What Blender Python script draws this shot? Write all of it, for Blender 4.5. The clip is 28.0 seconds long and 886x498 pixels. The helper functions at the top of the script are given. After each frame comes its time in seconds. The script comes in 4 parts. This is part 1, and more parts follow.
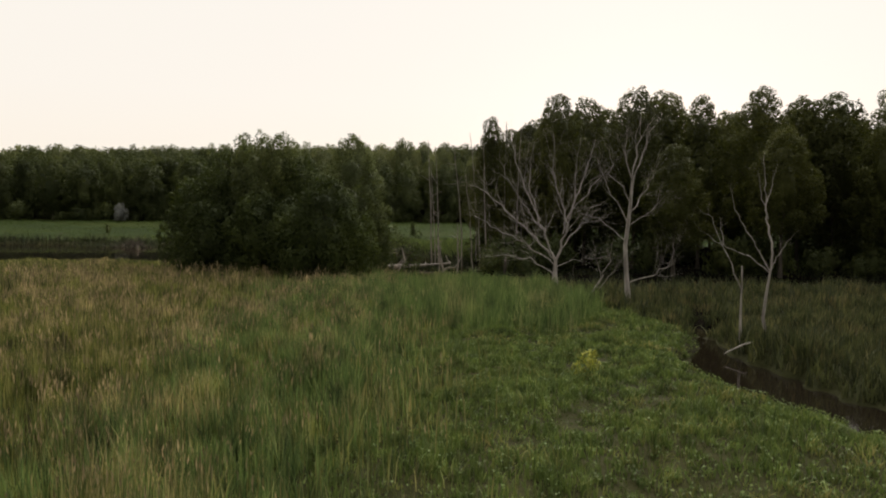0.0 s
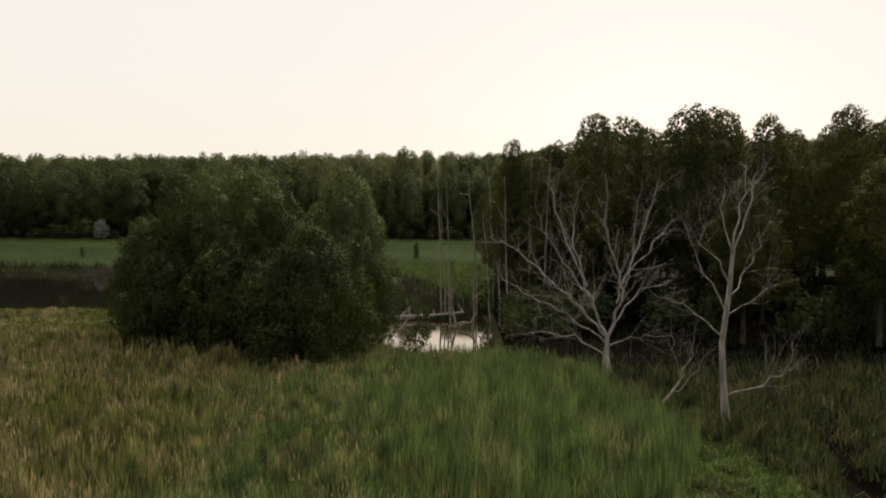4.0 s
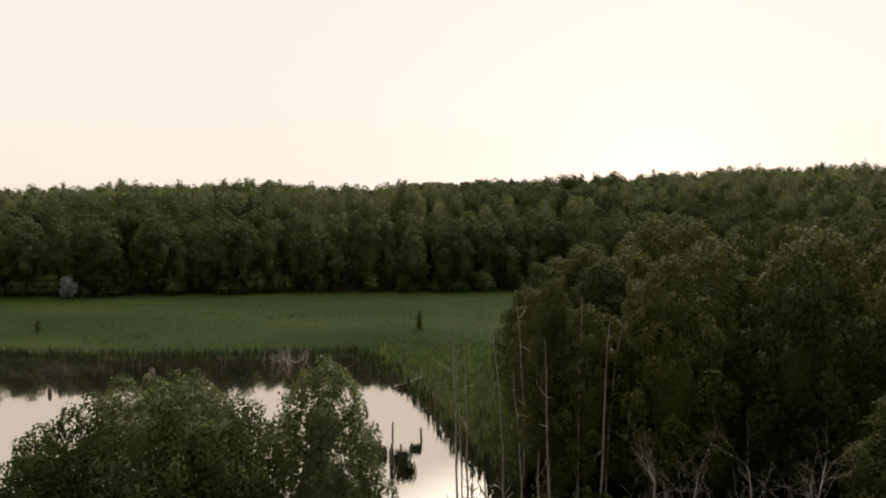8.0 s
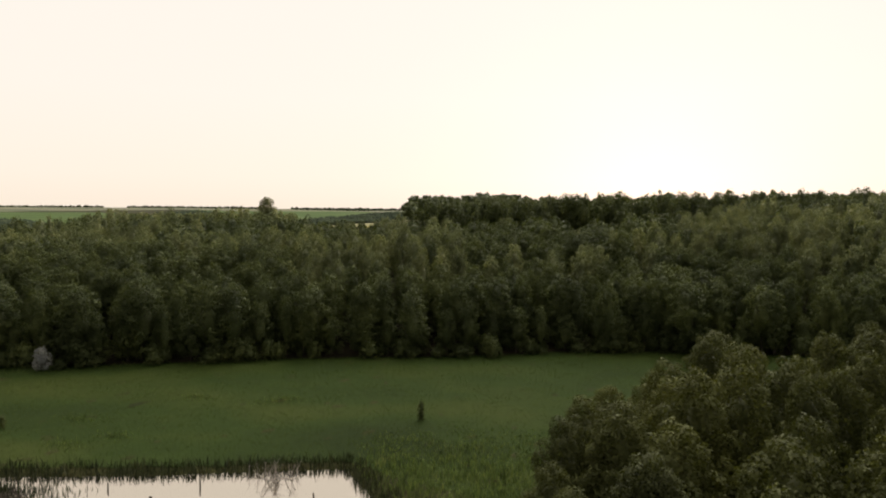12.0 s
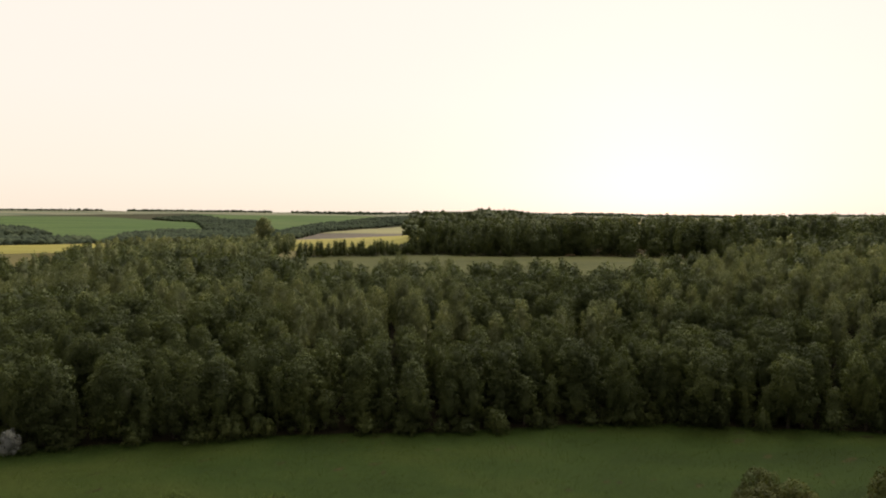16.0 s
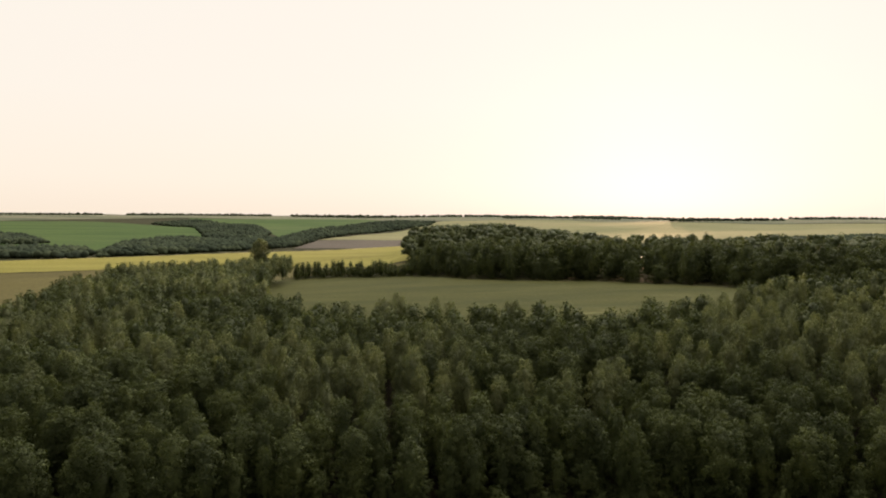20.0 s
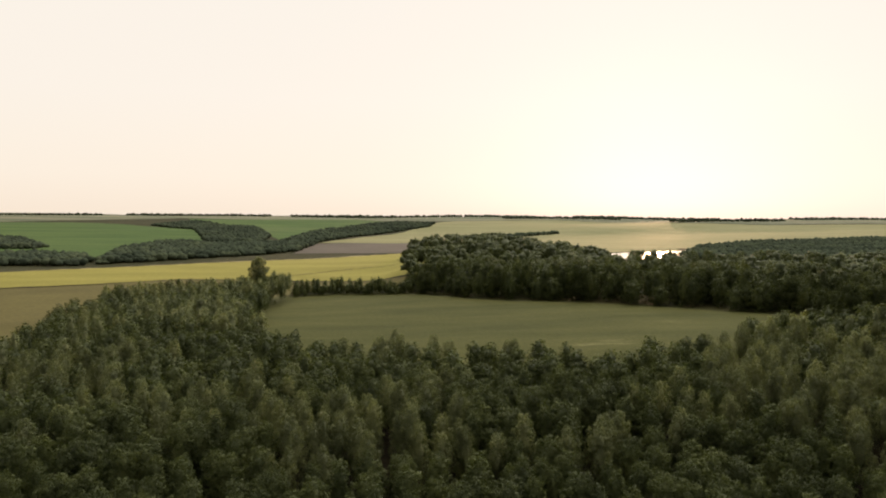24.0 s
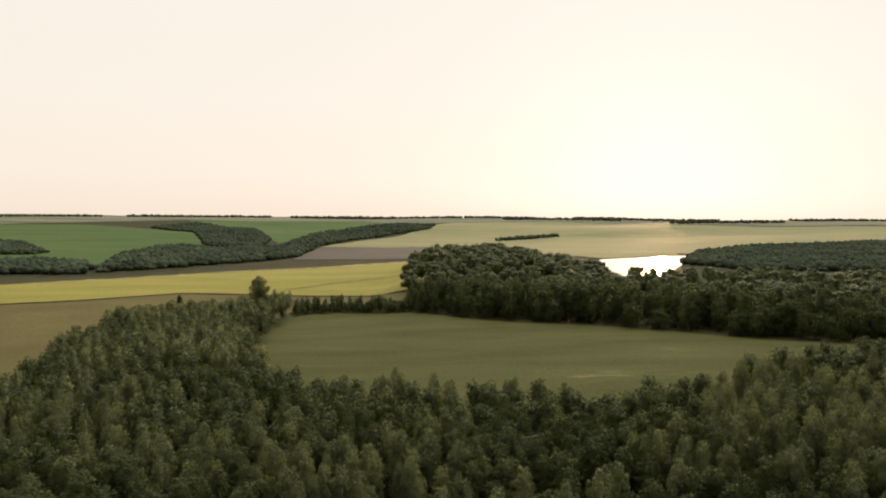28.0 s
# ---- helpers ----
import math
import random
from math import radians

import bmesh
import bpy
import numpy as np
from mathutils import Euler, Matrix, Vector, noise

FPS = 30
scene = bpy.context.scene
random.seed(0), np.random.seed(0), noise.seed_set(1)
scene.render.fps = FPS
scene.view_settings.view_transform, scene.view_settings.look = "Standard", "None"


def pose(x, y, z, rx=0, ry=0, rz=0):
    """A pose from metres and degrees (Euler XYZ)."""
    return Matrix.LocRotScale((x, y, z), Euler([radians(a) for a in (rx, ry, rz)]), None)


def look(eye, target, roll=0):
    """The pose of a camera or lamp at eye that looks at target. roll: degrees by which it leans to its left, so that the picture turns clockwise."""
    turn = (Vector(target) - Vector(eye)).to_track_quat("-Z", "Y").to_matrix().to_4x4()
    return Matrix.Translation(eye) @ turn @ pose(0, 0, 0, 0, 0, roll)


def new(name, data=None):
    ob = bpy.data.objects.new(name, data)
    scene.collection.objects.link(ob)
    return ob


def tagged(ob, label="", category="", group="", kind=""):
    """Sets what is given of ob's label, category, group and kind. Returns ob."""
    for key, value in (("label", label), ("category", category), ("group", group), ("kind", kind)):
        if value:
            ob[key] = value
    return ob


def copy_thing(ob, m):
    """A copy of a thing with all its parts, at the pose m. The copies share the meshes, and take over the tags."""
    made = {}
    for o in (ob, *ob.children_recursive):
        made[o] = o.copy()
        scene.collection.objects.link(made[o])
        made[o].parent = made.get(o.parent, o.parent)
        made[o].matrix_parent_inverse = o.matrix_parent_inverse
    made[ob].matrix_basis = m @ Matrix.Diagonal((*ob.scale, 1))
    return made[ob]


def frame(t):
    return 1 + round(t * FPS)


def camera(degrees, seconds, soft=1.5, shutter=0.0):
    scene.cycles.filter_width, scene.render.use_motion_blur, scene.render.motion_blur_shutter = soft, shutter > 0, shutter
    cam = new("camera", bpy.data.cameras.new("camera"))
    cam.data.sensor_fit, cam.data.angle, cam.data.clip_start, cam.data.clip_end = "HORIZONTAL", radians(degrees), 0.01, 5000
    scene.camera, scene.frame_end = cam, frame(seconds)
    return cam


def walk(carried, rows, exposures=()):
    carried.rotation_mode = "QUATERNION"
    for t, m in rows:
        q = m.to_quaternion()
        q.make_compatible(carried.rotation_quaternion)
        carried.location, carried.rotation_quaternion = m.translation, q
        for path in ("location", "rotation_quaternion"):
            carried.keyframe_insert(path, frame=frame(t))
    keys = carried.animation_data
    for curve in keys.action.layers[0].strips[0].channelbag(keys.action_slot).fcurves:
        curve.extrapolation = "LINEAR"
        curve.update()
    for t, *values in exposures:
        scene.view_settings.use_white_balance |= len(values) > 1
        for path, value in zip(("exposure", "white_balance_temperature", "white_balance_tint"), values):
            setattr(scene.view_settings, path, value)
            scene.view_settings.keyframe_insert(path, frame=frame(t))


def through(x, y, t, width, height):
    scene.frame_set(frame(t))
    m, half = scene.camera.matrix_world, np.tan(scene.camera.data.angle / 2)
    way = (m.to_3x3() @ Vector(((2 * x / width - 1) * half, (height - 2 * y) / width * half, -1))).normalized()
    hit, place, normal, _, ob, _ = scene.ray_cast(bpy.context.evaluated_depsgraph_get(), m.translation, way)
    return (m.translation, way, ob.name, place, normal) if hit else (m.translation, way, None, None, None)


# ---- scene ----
cam = camera(65.8, 28.0, soft=2.0)
PATH = [
    (0, (0.376, -1.598, 4.525), (0.38, 0.399, 4.423), 0.5),
    (1, (0.292, -0.199, 4.749), (0.294, 1.798, 4.646), 0.5),
    (2, (0.097, 2.059, 5.253), (0.098, 4.057, 5.149), 0.5),
    (2.5, (-0.007, 3.466, 5.636), (-0.006, 5.463, 5.534), 0.5),
    (4.5, (-0.556, 10.02, 8.326), (-0.556, 12.018, 8.225), 0.4),
    (5, (-0.669, 11.867, 9.228), (-0.669, 13.864, 9.126), 0.3),
    (6, (-0.899, 15.441, 11.238), (-0.9, 17.438, 11.137), 0.3),
    (7, (-1.187, 18.439, 13.779), (-1.187, 20.437, 13.678), 0.3),
    (8, (-1.402, 21.334, 16.342), (-1.401, 23.331, 16.241), 0.3),
    (9, (-1.565, 23.852, 18.969), (-1.565, 25.849, 18.866), 0.3),
    (10, (-1.725, 26.012, 21.561), (-1.724, 28.009, 21.457), 0.3),
    (11, (-1.868, 27.935, 23.986), (-1.868, 29.932, 23.882), 0.4),
    (12, (-1.989, 29.762, 26.516), (-1.987, 31.759, 26.412), 0.4),
    (12.5, (-1.995, 30.752, 27.701), (-1.994, 32.749, 27.598), 0.4),
    (14.5, (-2.229, 34.934, 32.579), (-2.227, 36.931, 32.478), 0.5),
    (15, (-2.27, 36.178, 33.654), (-2.269, 38.176, 33.555), 0.5),
    (16, (-2.444, 38.455, 36.085), (-2.443, 40.453, 35.987), 0.5),
    (17, (-2.487, 40.625, 38.587), (-2.486, 42.623, 38.49), 0.4),
    (18, (-2.488, 42.566, 41.009), (-2.487, 44.564, 40.914), 0.4),
    (19, (-2.473, 44.201, 43.392), (-2.472, 46.199, 43.297), 0.4),
    (20, (-2.432, 45.408, 45.812), (-2.431, 47.406, 45.718), 0.4),
    (21, (-2.292, 46.346, 48.24), (-2.292, 48.344, 48.144), 0.3),
    (21.5, (-2.281, 46.721, 49.439), (-2.28, 48.719, 49.342), 0.3),
    (23.5, (-2.178, 47.315, 54.332), (-2.177, 49.312, 54.232), 0.4),
    (24, (-2.152, 47.293, 55.546), (-2.151, 49.291, 55.447), 0.4),
    (25, (-2.183, 47.125, 58.049), (-2.182, 49.122, 57.948), 0.4),
    (26, (-2.182, 47.004, 60.558), (-2.181, 49.002, 60.458), 0.4),
    (27, (-2.215, 46.852, 63.149), (-2.214, 48.85, 63.048), 0.5),
    (28, (-2.241, 46.782, 65.482), (-2.24, 48.78, 65.381), 0.4),
]
walk(cam, [(t, look(eye, target, roll)) for t, eye, target, roll in PATH],
     exposures=[(0, 0.0, 6500, 10), (2.5, 0.0, 6500, 10), (5, -0.06, 6500, 10), (7, -0.05, 6500, 10), (10, 0.0, 6530, 10), (14, 0.03, 6680, 11), (28, -0.05, 6680, 11)])

# ---- light: a hazy evening sky and a sun just above the tree line ----
SUN_AZ, SUN_EL = 17.6, 2.2
world = bpy.data.worlds.new("evening_sky")
scene.world = world
world.use_nodes = True
wt = world.node_tree
sky = wt.nodes.new("ShaderNodeTexSky")
sky.sky_type, sky.sun_disc = "NISHITA", False
sky.sun_elevation, sky.sun_rotation = radians(SUN_EL), radians(SUN_AZ)
sky.air_density, sky.dust_density, sky.ozone_density = 1.0, 1.6, 1.2
clear, veil, both = wt.nodes["Background"], wt.nodes.new("ShaderNodeBackground"), wt.nodes.new("ShaderNodeAddShader")
soft_sky = wt.nodes.new("ShaderNodeHueSaturation")
soft_sky.inputs["Saturation"].default_value = 0.55
wt.links.new(sky.outputs[0], soft_sky.inputs["Color"])
wt.links.new(soft_sky.outputs[0], clear.inputs[0])
clear.inputs[1].default_value = 0.015
# brightest high on the sun's side, dim on the side away from it
way, toward, arch = wt.nodes.new("ShaderNodeTexCoord"), wt.nodes.new("ShaderNodeVectorMath"), wt.nodes.new("ShaderNodeValToRGB")
toward.operation = "DOT_PRODUCT"
lean = radians(50)
toward.inputs[1].default_value = (math.sin(radians(SUN_AZ)) * math.cos(lean), math.cos(radians(SUN_AZ)) * math.cos(lean), math.sin(lean))
half = wt.nodes.new("ShaderNodeMath")
half.operation = "MULTIPLY_ADD"
half.inputs[1].default_value, half.inputs[2].default_value = 0.5, 0.5
stops = arch.color_ramp.elements
stops.new(0.5), stops.new(0.65), stops.new(0.92)
for stop, (at, value) in zip(stops, ((0.2, 0.12), (0.5, 0.5), (0.65, 0.89), (0.92, 0.91), (1.0, 7.5))):
    stop.position, stop.color = at, (value, value, value, 1)
# the haze is cream overhead and warmer towards the horizon
rise, tone = wt.nodes.new("ShaderNodeSeparateXYZ"), wt.nodes.new("ShaderNodeValToRGB")
bands = tone.color_ramp.elements
bands.new(0.5), bands.new(0.6)
for stop, (at, colour) in zip(bands, ((0.0, (1.05, 0.915, 0.765)), (0.05, (1.06, 0.96, 0.835)), (0.16, (1.06, 0.99, 0.9)), (0.4, (1.05, 1.0, 0.925)))):
    stop.position, stop.color = at, (*colour, 1)
wt.links.new(way.outputs["Generated"], rise.inputs[0])
wt.links.new(rise.outputs["Z"], tone.inputs[0])
wt.links.new(tone.outputs[0], veil.inputs[0])
wt.links.new(way.outputs["Generated"], toward.inputs[0])
wt.links.new(toward.outputs["Value"], half.inputs[0])
wt.links.new(half.outputs[0], arch.inputs[0])
wt.links.new(arch.outputs[0], veil.inputs[1])
wt.links.new(clear.outputs[0], both.inputs[0])
wt.links.new(veil.outputs[0], both.inputs[1])
wt.links.new(both.outputs[0], wt.nodes["World Output"].inputs[0])
sun = new("sun", bpy.data.lights.new("sun", "SUN"))
sun.data.energy, sun.data.angle, sun.data.color = 3.2, radians(0.6), (1.0, 0.62, 0.36)
az, el = radians(SUN_AZ), radians(SUN_EL)
sun.matrix_world = look((0, 0, 0), (-math.sin(az) * math.cos(el), -math.cos(az) * math.cos(el), -math.sin(el)))


# ---- materials ----
def material(name, rough=0.7, spec=0.3):
    m = bpy.data.materials.new(name)
    m.use_nodes = True
    t = m.node_tree
    b = t.nodes["Principled BSDF"]
    b.inputs["Roughness"].default_value = rough
    b.inputs["Specular IOR Level"].default_value = spec
    return m, t, b


def node(t, kind, **values):
    n = t.nodes.new(kind)
    for key, value in values.items():
        n.inputs[key.replace("_", " ")].default_value = value
    return n


def noise_at(t, scale, detail=3.0, stretch=(1, 1, 1)):
    geo = t.nodes.new("ShaderNodeNewGeometry")
    vec = t.nodes.new("ShaderNodeVectorMath")
    vec.operation = "MULTIPLY"
    vec.inputs[1].default_value = stretch
    t.links.new(geo.outputs["Position"], vec.inputs[0])
    n = node(t, "ShaderNodeTexNoise", Scale=scale, Detail=detail)
    t.links.new(vec.outputs[0], n.inputs["Vector"])
    return n.outputs[0]


def ramp(t, source, stops):
    r = t.nodes.new("ShaderNodeValToRGB")
    e = r.color_ramp.elements
    while len(e) < len(stops):
        e.new(0.5)
    for k, (at, c) in zip(e, stops):
        k.position, k.color = at, (*c, 1)
    t.links.new(source, r.inputs[0])
    return r.outputs[0]


def blend(t, factor, a, b, mode="MIX"):
    n = t.nodes.new("ShaderNodeMix")
    n.data_type, n.blend_type = "RGBA", mode
    for socket, value in ((n.inputs[0], factor), (n.inputs[6], a), (n.inputs[7], b)):
        if isinstance(value, bpy.types.NodeSocket):
            t.links.new(value, socket)
        elif isinstance(value, tuple):
            socket.default_value = (*value, 1)
        else:
            socket.default_value = value
    return n.outputs[2]


def bumped(t, b, source, strength, distance):
    n = node(t, "ShaderNodeBump", Strength=strength, Distance=distance)
    t.links.new(source, n.inputs["Height"])
    t.links.new(n.outputs[0], b.inputs["Normal"])


def leaf_material(name, dark, mid, light, patch=0.16, through=0.27, grain=4.0, gloss=0.16):
    """Foliage: every leaf clump its own shade, with slow changes from tree to tree."""
    m, t, b = material(name, 0.66, gloss)
    geo = t.nodes.new("ShaderNodeNewGeometry")
    dark, mid, light = [tuple(k * (0.32 * a + 0.68 * m_) for a, m_, k in zip(c, mid, (1.34, 1.28, 1.08))) for c in (dark, mid, light)]
    own = ramp(t, geo.outputs["Random Per Island"], [(0.0, dark), (0.55, mid), (1.0, light)])
    slow = ramp(t, noise_at(t, patch, 2), [(0.32, (0.66, 0.68, 0.7)), (0.5, (1, 1, 1)), (0.68, (1.3, 1.25, 1.1))])
    colour = blend(t, 1.0, own, slow, "MULTIPLY")
    speck = noise_at(t, grain, 2)
    colour = blend(t, 1.0, colour, ramp(t, speck, [(0.3, (0.76, 0.77, 0.77)), (0.7, (1.24, 1.22, 1.18))]), "MULTIPLY")
    bumped(t, b, speck, 0.25, 0.3 / grain)
    t.links.new(colour, b.inputs["Base Color"])
    lit = t.nodes.new("ShaderNodeBsdfTranslucent")
    t.links.new(blend(t, 1.0, colour, (1.3, 1.3, 0.7), "MULTIPLY"), lit.inputs[0])
    mix = t.nodes.new("ShaderNodeMixShader")
    mix.inputs[0].default_value = through
    t.links.new(b.outputs[0], mix.inputs[1])
    t.links.new(lit.outputs[0], mix.inputs[2])
    t.links.new(mix.outputs[0], t.nodes["Material Output"].inputs[0])
    return m


LEAF_WILLOW = leaf_material("willow_leaf", (0.015, 0.022, 0.008), (0.036, 0.05, 0.017), (0.08, 0.1, 0.034), 0.3, grain=13.0)
LEAF_ALDER = leaf_material("alder_leaf", (0.02, 0.024, 0.009), (0.048, 0.056, 0.019), (0.09, 0.1, 0.034), 0.1, grain=10.0)
LEAF_SALLOW = leaf_material("sallow_leaf", (0.035, 0.047, 0.024), (0.07, 0.088, 0.042), (0.125, 0.145, 0.07), 0.3, grain=13.0)
LEAF_BIRCH = leaf_material("birch_leaf", (0.055, 0.072, 0.04), (0.105, 0.122, 0.068), (0.18, 0.195, 0.105), 0.16)
LEAF_OAK = leaf_material("oak_leaf", (0.022, 0.034, 0.014), (0.048, 0.062, 0.027), (0.095, 0.11, 0.045), 0.16)
LEAF_PALE = leaf_material("pale_leaf", (0.12, 0.135, 0.16), (0.18, 0.195, 0.225), (0.25, 0.265, 0.3), 0.5, 0.1)
# far leaves are greyed and lightened, with the haze of distance in the colour
LEAF_HAZED = leaf_material("hazed_far_leaf", (0.028, 0.038, 0.031), (0.04, 0.053, 0.043), (0.055, 0.07, 0.055), 0.02, 0.1, 0.15, 0.0)
LEAF_YELLOW = leaf_material("yellow_herb_leaf", (0.12, 0.15, 0.04), (0.2, 0.22, 0.06), (0.28, 0.29, 0.08), 0.8)


def bark_material(name, a, b_, scale, stretch=(1, 1, 0.25)):
    m, t, b = material(name, 0.85, 0.2)
    n = noise_at(t, scale, 6, stretch)
    t.links.new(ramp(t, n, [(0.3, a), (0.65, b_)]), b.inputs["Base Color"])
    bumped(t, b, n, 0.6, 0.03)
    return m


BARK = bark_material("dark_bark", (0.03, 0.024, 0.018), (0.10, 0.085, 0.065), 7)
DEAD_WOOD = bark_material("bleached_dead_wood", (0.14, 0.124, 0.11), (0.4, 0.36, 0.325), 6)
GREY_WOOD = bark_material("grey_dead_wood", (0.11, 0.096, 0.082), (0.3, 0.265, 0.23), 6)


def blade_material(name, green_a, green_b, straw, share, patch, through=0.2, tufts=1.0):
    """Grass: green and straw blades, mixed in drifts."""
    m, t, b = material(name, 0.6, 0.25)
    geo = t.nodes.new("ShaderNodeNewGeometry")
    rnd = geo.outputs["Random Per Island"]
    green_a, green_b, straw = [tuple(k * v for k, v in zip((1.27, 1.16, 0.97), c)) for c in (green_a, green_b, straw)]
    green = ramp(t, rnd, [(0, green_a), (1, green_b)])
    drift = ramp(t, noise_at(t, patch, 4, (1, 1, 0.05)), [(share - 0.12, (0, 0, 0)), (share + 0.12, (0.5, 0.5, 0.5))])
    mix = t.nodes.new("ShaderNodeMath")
    mix.operation = "MULTIPLY_ADD"
    t.links.new(rnd, mix.inputs[0])
    mix.inputs[1].default_value = 0.55
    t.links.new(drift, mix.inputs[2])
    fac = ramp(t, mix.outputs[0], [(0.45, (0, 0, 0)), (1.0, (1, 1, 1))])
    colour = blend(t, fac, green, straw)
    tuft = ramp(t, noise_at(t, 1.7, 3, (1, 1, 0.3)), [(0.34, (1 - 0.65 * tufts, 1 - 0.62 * tufts, 1 - 0.6 * tufts)), (0.5, (0.95, 0.95, 0.95)), (0.66, (1 + 0.6 * tufts, 1 + 0.55 * tufts, 1 + 0.5 * tufts))])
    colour = blend(t, 1.0, colour, tuft, "MULTIPLY")
    t.links.new(colour, b.inputs["Base Color"])
    lit = t.nodes.new("ShaderNodeBsdfTranslucent")
    t.links.new(colour, lit.inputs[0])
    ms = t.nodes.new("ShaderNodeMixShader")
    ms.inputs[0].default_value = through
    t.links.new(b.outputs[0], ms.inputs[1])
    t.links.new(lit.outputs[0], ms.inputs[2])
    t.links.new(ms.outputs[0], t.nodes["Material Output"].inputs[0])
    return m


TALL_GRASS = blade_material("tall_grass_blade", (0.06, 0.085, 0.024), (0.18, 0.20, 0.065), (0.34, 0.29, 0.18), 0.54, 0.3)
SEED = blade_material("seed_head", (0.16, 0.14, 0.085), (0.27, 0.23, 0.15), (0.36, 0.30, 0.2), 0.5, 0.5)
SEDGE = blade_material("sedge_blade", (0.06, 0.10, 0.03), (0.13, 0.18, 0.055), (0.2, 0.19, 0.09), 0.7, 0.3)
REED = blade_material("reed_blade", (0.055, 0.10, 0.034), (0.15, 0.22, 0.08), (0.31, 0.29, 0.16), 0.58, 0.5)
SHORT_GRASS = blade_material("short_grass_blade", (0.06, 0.1, 0.028), (0.135, 0.192, 0.058), (0.24, 0.22, 0.1), 0.6, 0.5, 0.2, 0.75)
HERB = blade_material("marsh_herb_leaf", (0.066, 0.115, 0.032), (0.11, 0.165, 0.05), (0.13, 0.145, 0.055), 0.66, 0.4, 0.25, 0.55)
MEADOW_BLADE = blade_material("meadow_grass_blade", (0.04, 0.066, 0.015), (0.07, 0.105, 0.024), (0.11, 0.125, 0.035), 0.66, 0.09, 0.2, 0.3)
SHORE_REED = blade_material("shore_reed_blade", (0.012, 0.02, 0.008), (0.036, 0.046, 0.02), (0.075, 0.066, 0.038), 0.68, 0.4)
BANK_GRASS = blade_material("bank_grass_blade", (0.03, 0.042, 0.018), (0.08, 0.095, 0.04), (0.16, 0.135, 0.075), 0.6, 0.4)


def ground_material(name, stops, fine, coarse, stretch=(1, 1, 1), rough=0.9, relief=0.3, contrast=1.0, gloss=0.06):
    m, t, b = material(name, rough, gloss)
    big = ramp(t, noise_at(t, coarse, 4, stretch), stops)
    small = noise_at(t, fine, 5)
    grain = ramp(t, small, [(0.25, (1 - 0.4 * contrast,) * 3), (0.75, (1 + 0.25 * contrast,) * 3)])
    t.links.new(blend(t, 1.0, big, grain, "MULTIPLY"), b.inputs["Base Color"])
    bumped(t, b, small, 0.5, relief)
    return m


GROUND = ground_material("marsh_ground", [(0.3, (0.0185, 0.0203, 0.0072)), (0.5, (0.0319, 0.0328, 0.0108)), (0.7, (0.0462, 0.0406, 0.0158))], 1.6, 0.08)
MEADOW = ground_material("meadow_turf", [(0.32, (0.016, 0.026, 0.0056)), (0.5, (0.023, 0.038, 0.0072)), (0.68, (0.036, 0.048, 0.01))], 0.9, 0.05, (0.6, 1.6, 1), relief=0.02, contrast=0.4)
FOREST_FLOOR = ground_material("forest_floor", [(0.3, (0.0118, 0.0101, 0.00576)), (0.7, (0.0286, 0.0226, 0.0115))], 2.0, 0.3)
CLEARING = ground_material("clearing_grass", [(0.36, (0.0498, 0.0539, 0.0158)), (0.55, (0.0655, 0.0677, 0.0202)), (0.66, (0.0747, 0.0754, 0.0238)), (0.71, (0.143, 0.138, 0.0582))], 0.8, 0.03, (0.5, 2.2, 1), contrast=0.5)
FALLOW = ground_material("fallow_field", [(0.3, (0.0811, 0.0699, 0.0233)), (0.7, (0.109, 0.0944, 0.0329))], 0.6, 0.02, (1, 1.5, 1), contrast=0.6)
RAPE = ground_material("yellow_crop", [(0.3, (0.175, 0.16, 0.034)), (0.7, (0.24, 0.215, 0.052))], 0.7, 0.015, (0.6, 2, 1), contrast=0.6)
CROP_GREEN = ground_material("green_crop", [(0.3, (0.0416, 0.0768, 0.0184)), (0.7, (0.0665, 0.105, 0.0263))], 0.2, 0.006, (0.6, 2, 1), contrast=0.5)
CROP_PALE = ground_material("pale_crop", [(0.3, (0.15, 0.155, 0.07)), (0.7, (0.21, 0.2, 0.098))], 0.2, 0.005, (0.6, 2, 1), contrast=0.5)
PLOUGHED = ground_material("ploughed_soil", [(0.3, (0.07, 0.062, 0.05)), (0.7, (0.098, 0.085, 0.068))], 0.4, 0.02, (0.5, 2, 1), contrast=0.5)
CROP_DISTANT = ground_material("distant_crop", [(0.34, (0.07, 0.085, 0.05)), (0.5, (0.13, 0.135, 0.085)), (0.66, (0.19, 0.18, 0.115))], 0.1, 0.003, (0.4, 2.4, 1), contrast=0.4)
STUBBLE = ground_material("stubble_strip", [(0.3, (0.353, 0.281, 0.158)), (0.7, (0.462, 0.374, 0.23))], 0.5, 0.02)
# near-black ground colour that holds the shade under the alders
SHADED_FLOOR = ground_material("shaded_floor", [(0.3, (0.005, 0.0045, 0.0035)), (0.7, (0.011, 0.0095, 0.007))], 2.0, 0.4, gloss=0.0)


def water_material(name, colour, wave):
    m, t, b = material(name, 0.04, 0.5)
    b.inputs["Base Color"].default_value = (*colour, 1)
    b.inputs["IOR"].default_value = 9.0
    b.inputs["Specular Tint"].default_value = (1.0, 0.91, 0.79, 1)
    bumped(t, b, noise_at(t, 0.8, 3), wave, 0.05)
    return m


WATER = water_material("still_water", (0.012, 0.011, 0.009), 0.03)
LAKE_WATER = water_material("wind_ruffled_water", (0.03, 0.03, 0.028), 0.05)
LAKE_WATER.node_tree.nodes["Principled BSDF"].inputs["Roughness"].default_value = 0.3
STREAM_WATER = water_material("peaty_water", (0.009, 0.0065, 0.0045), 0.06)
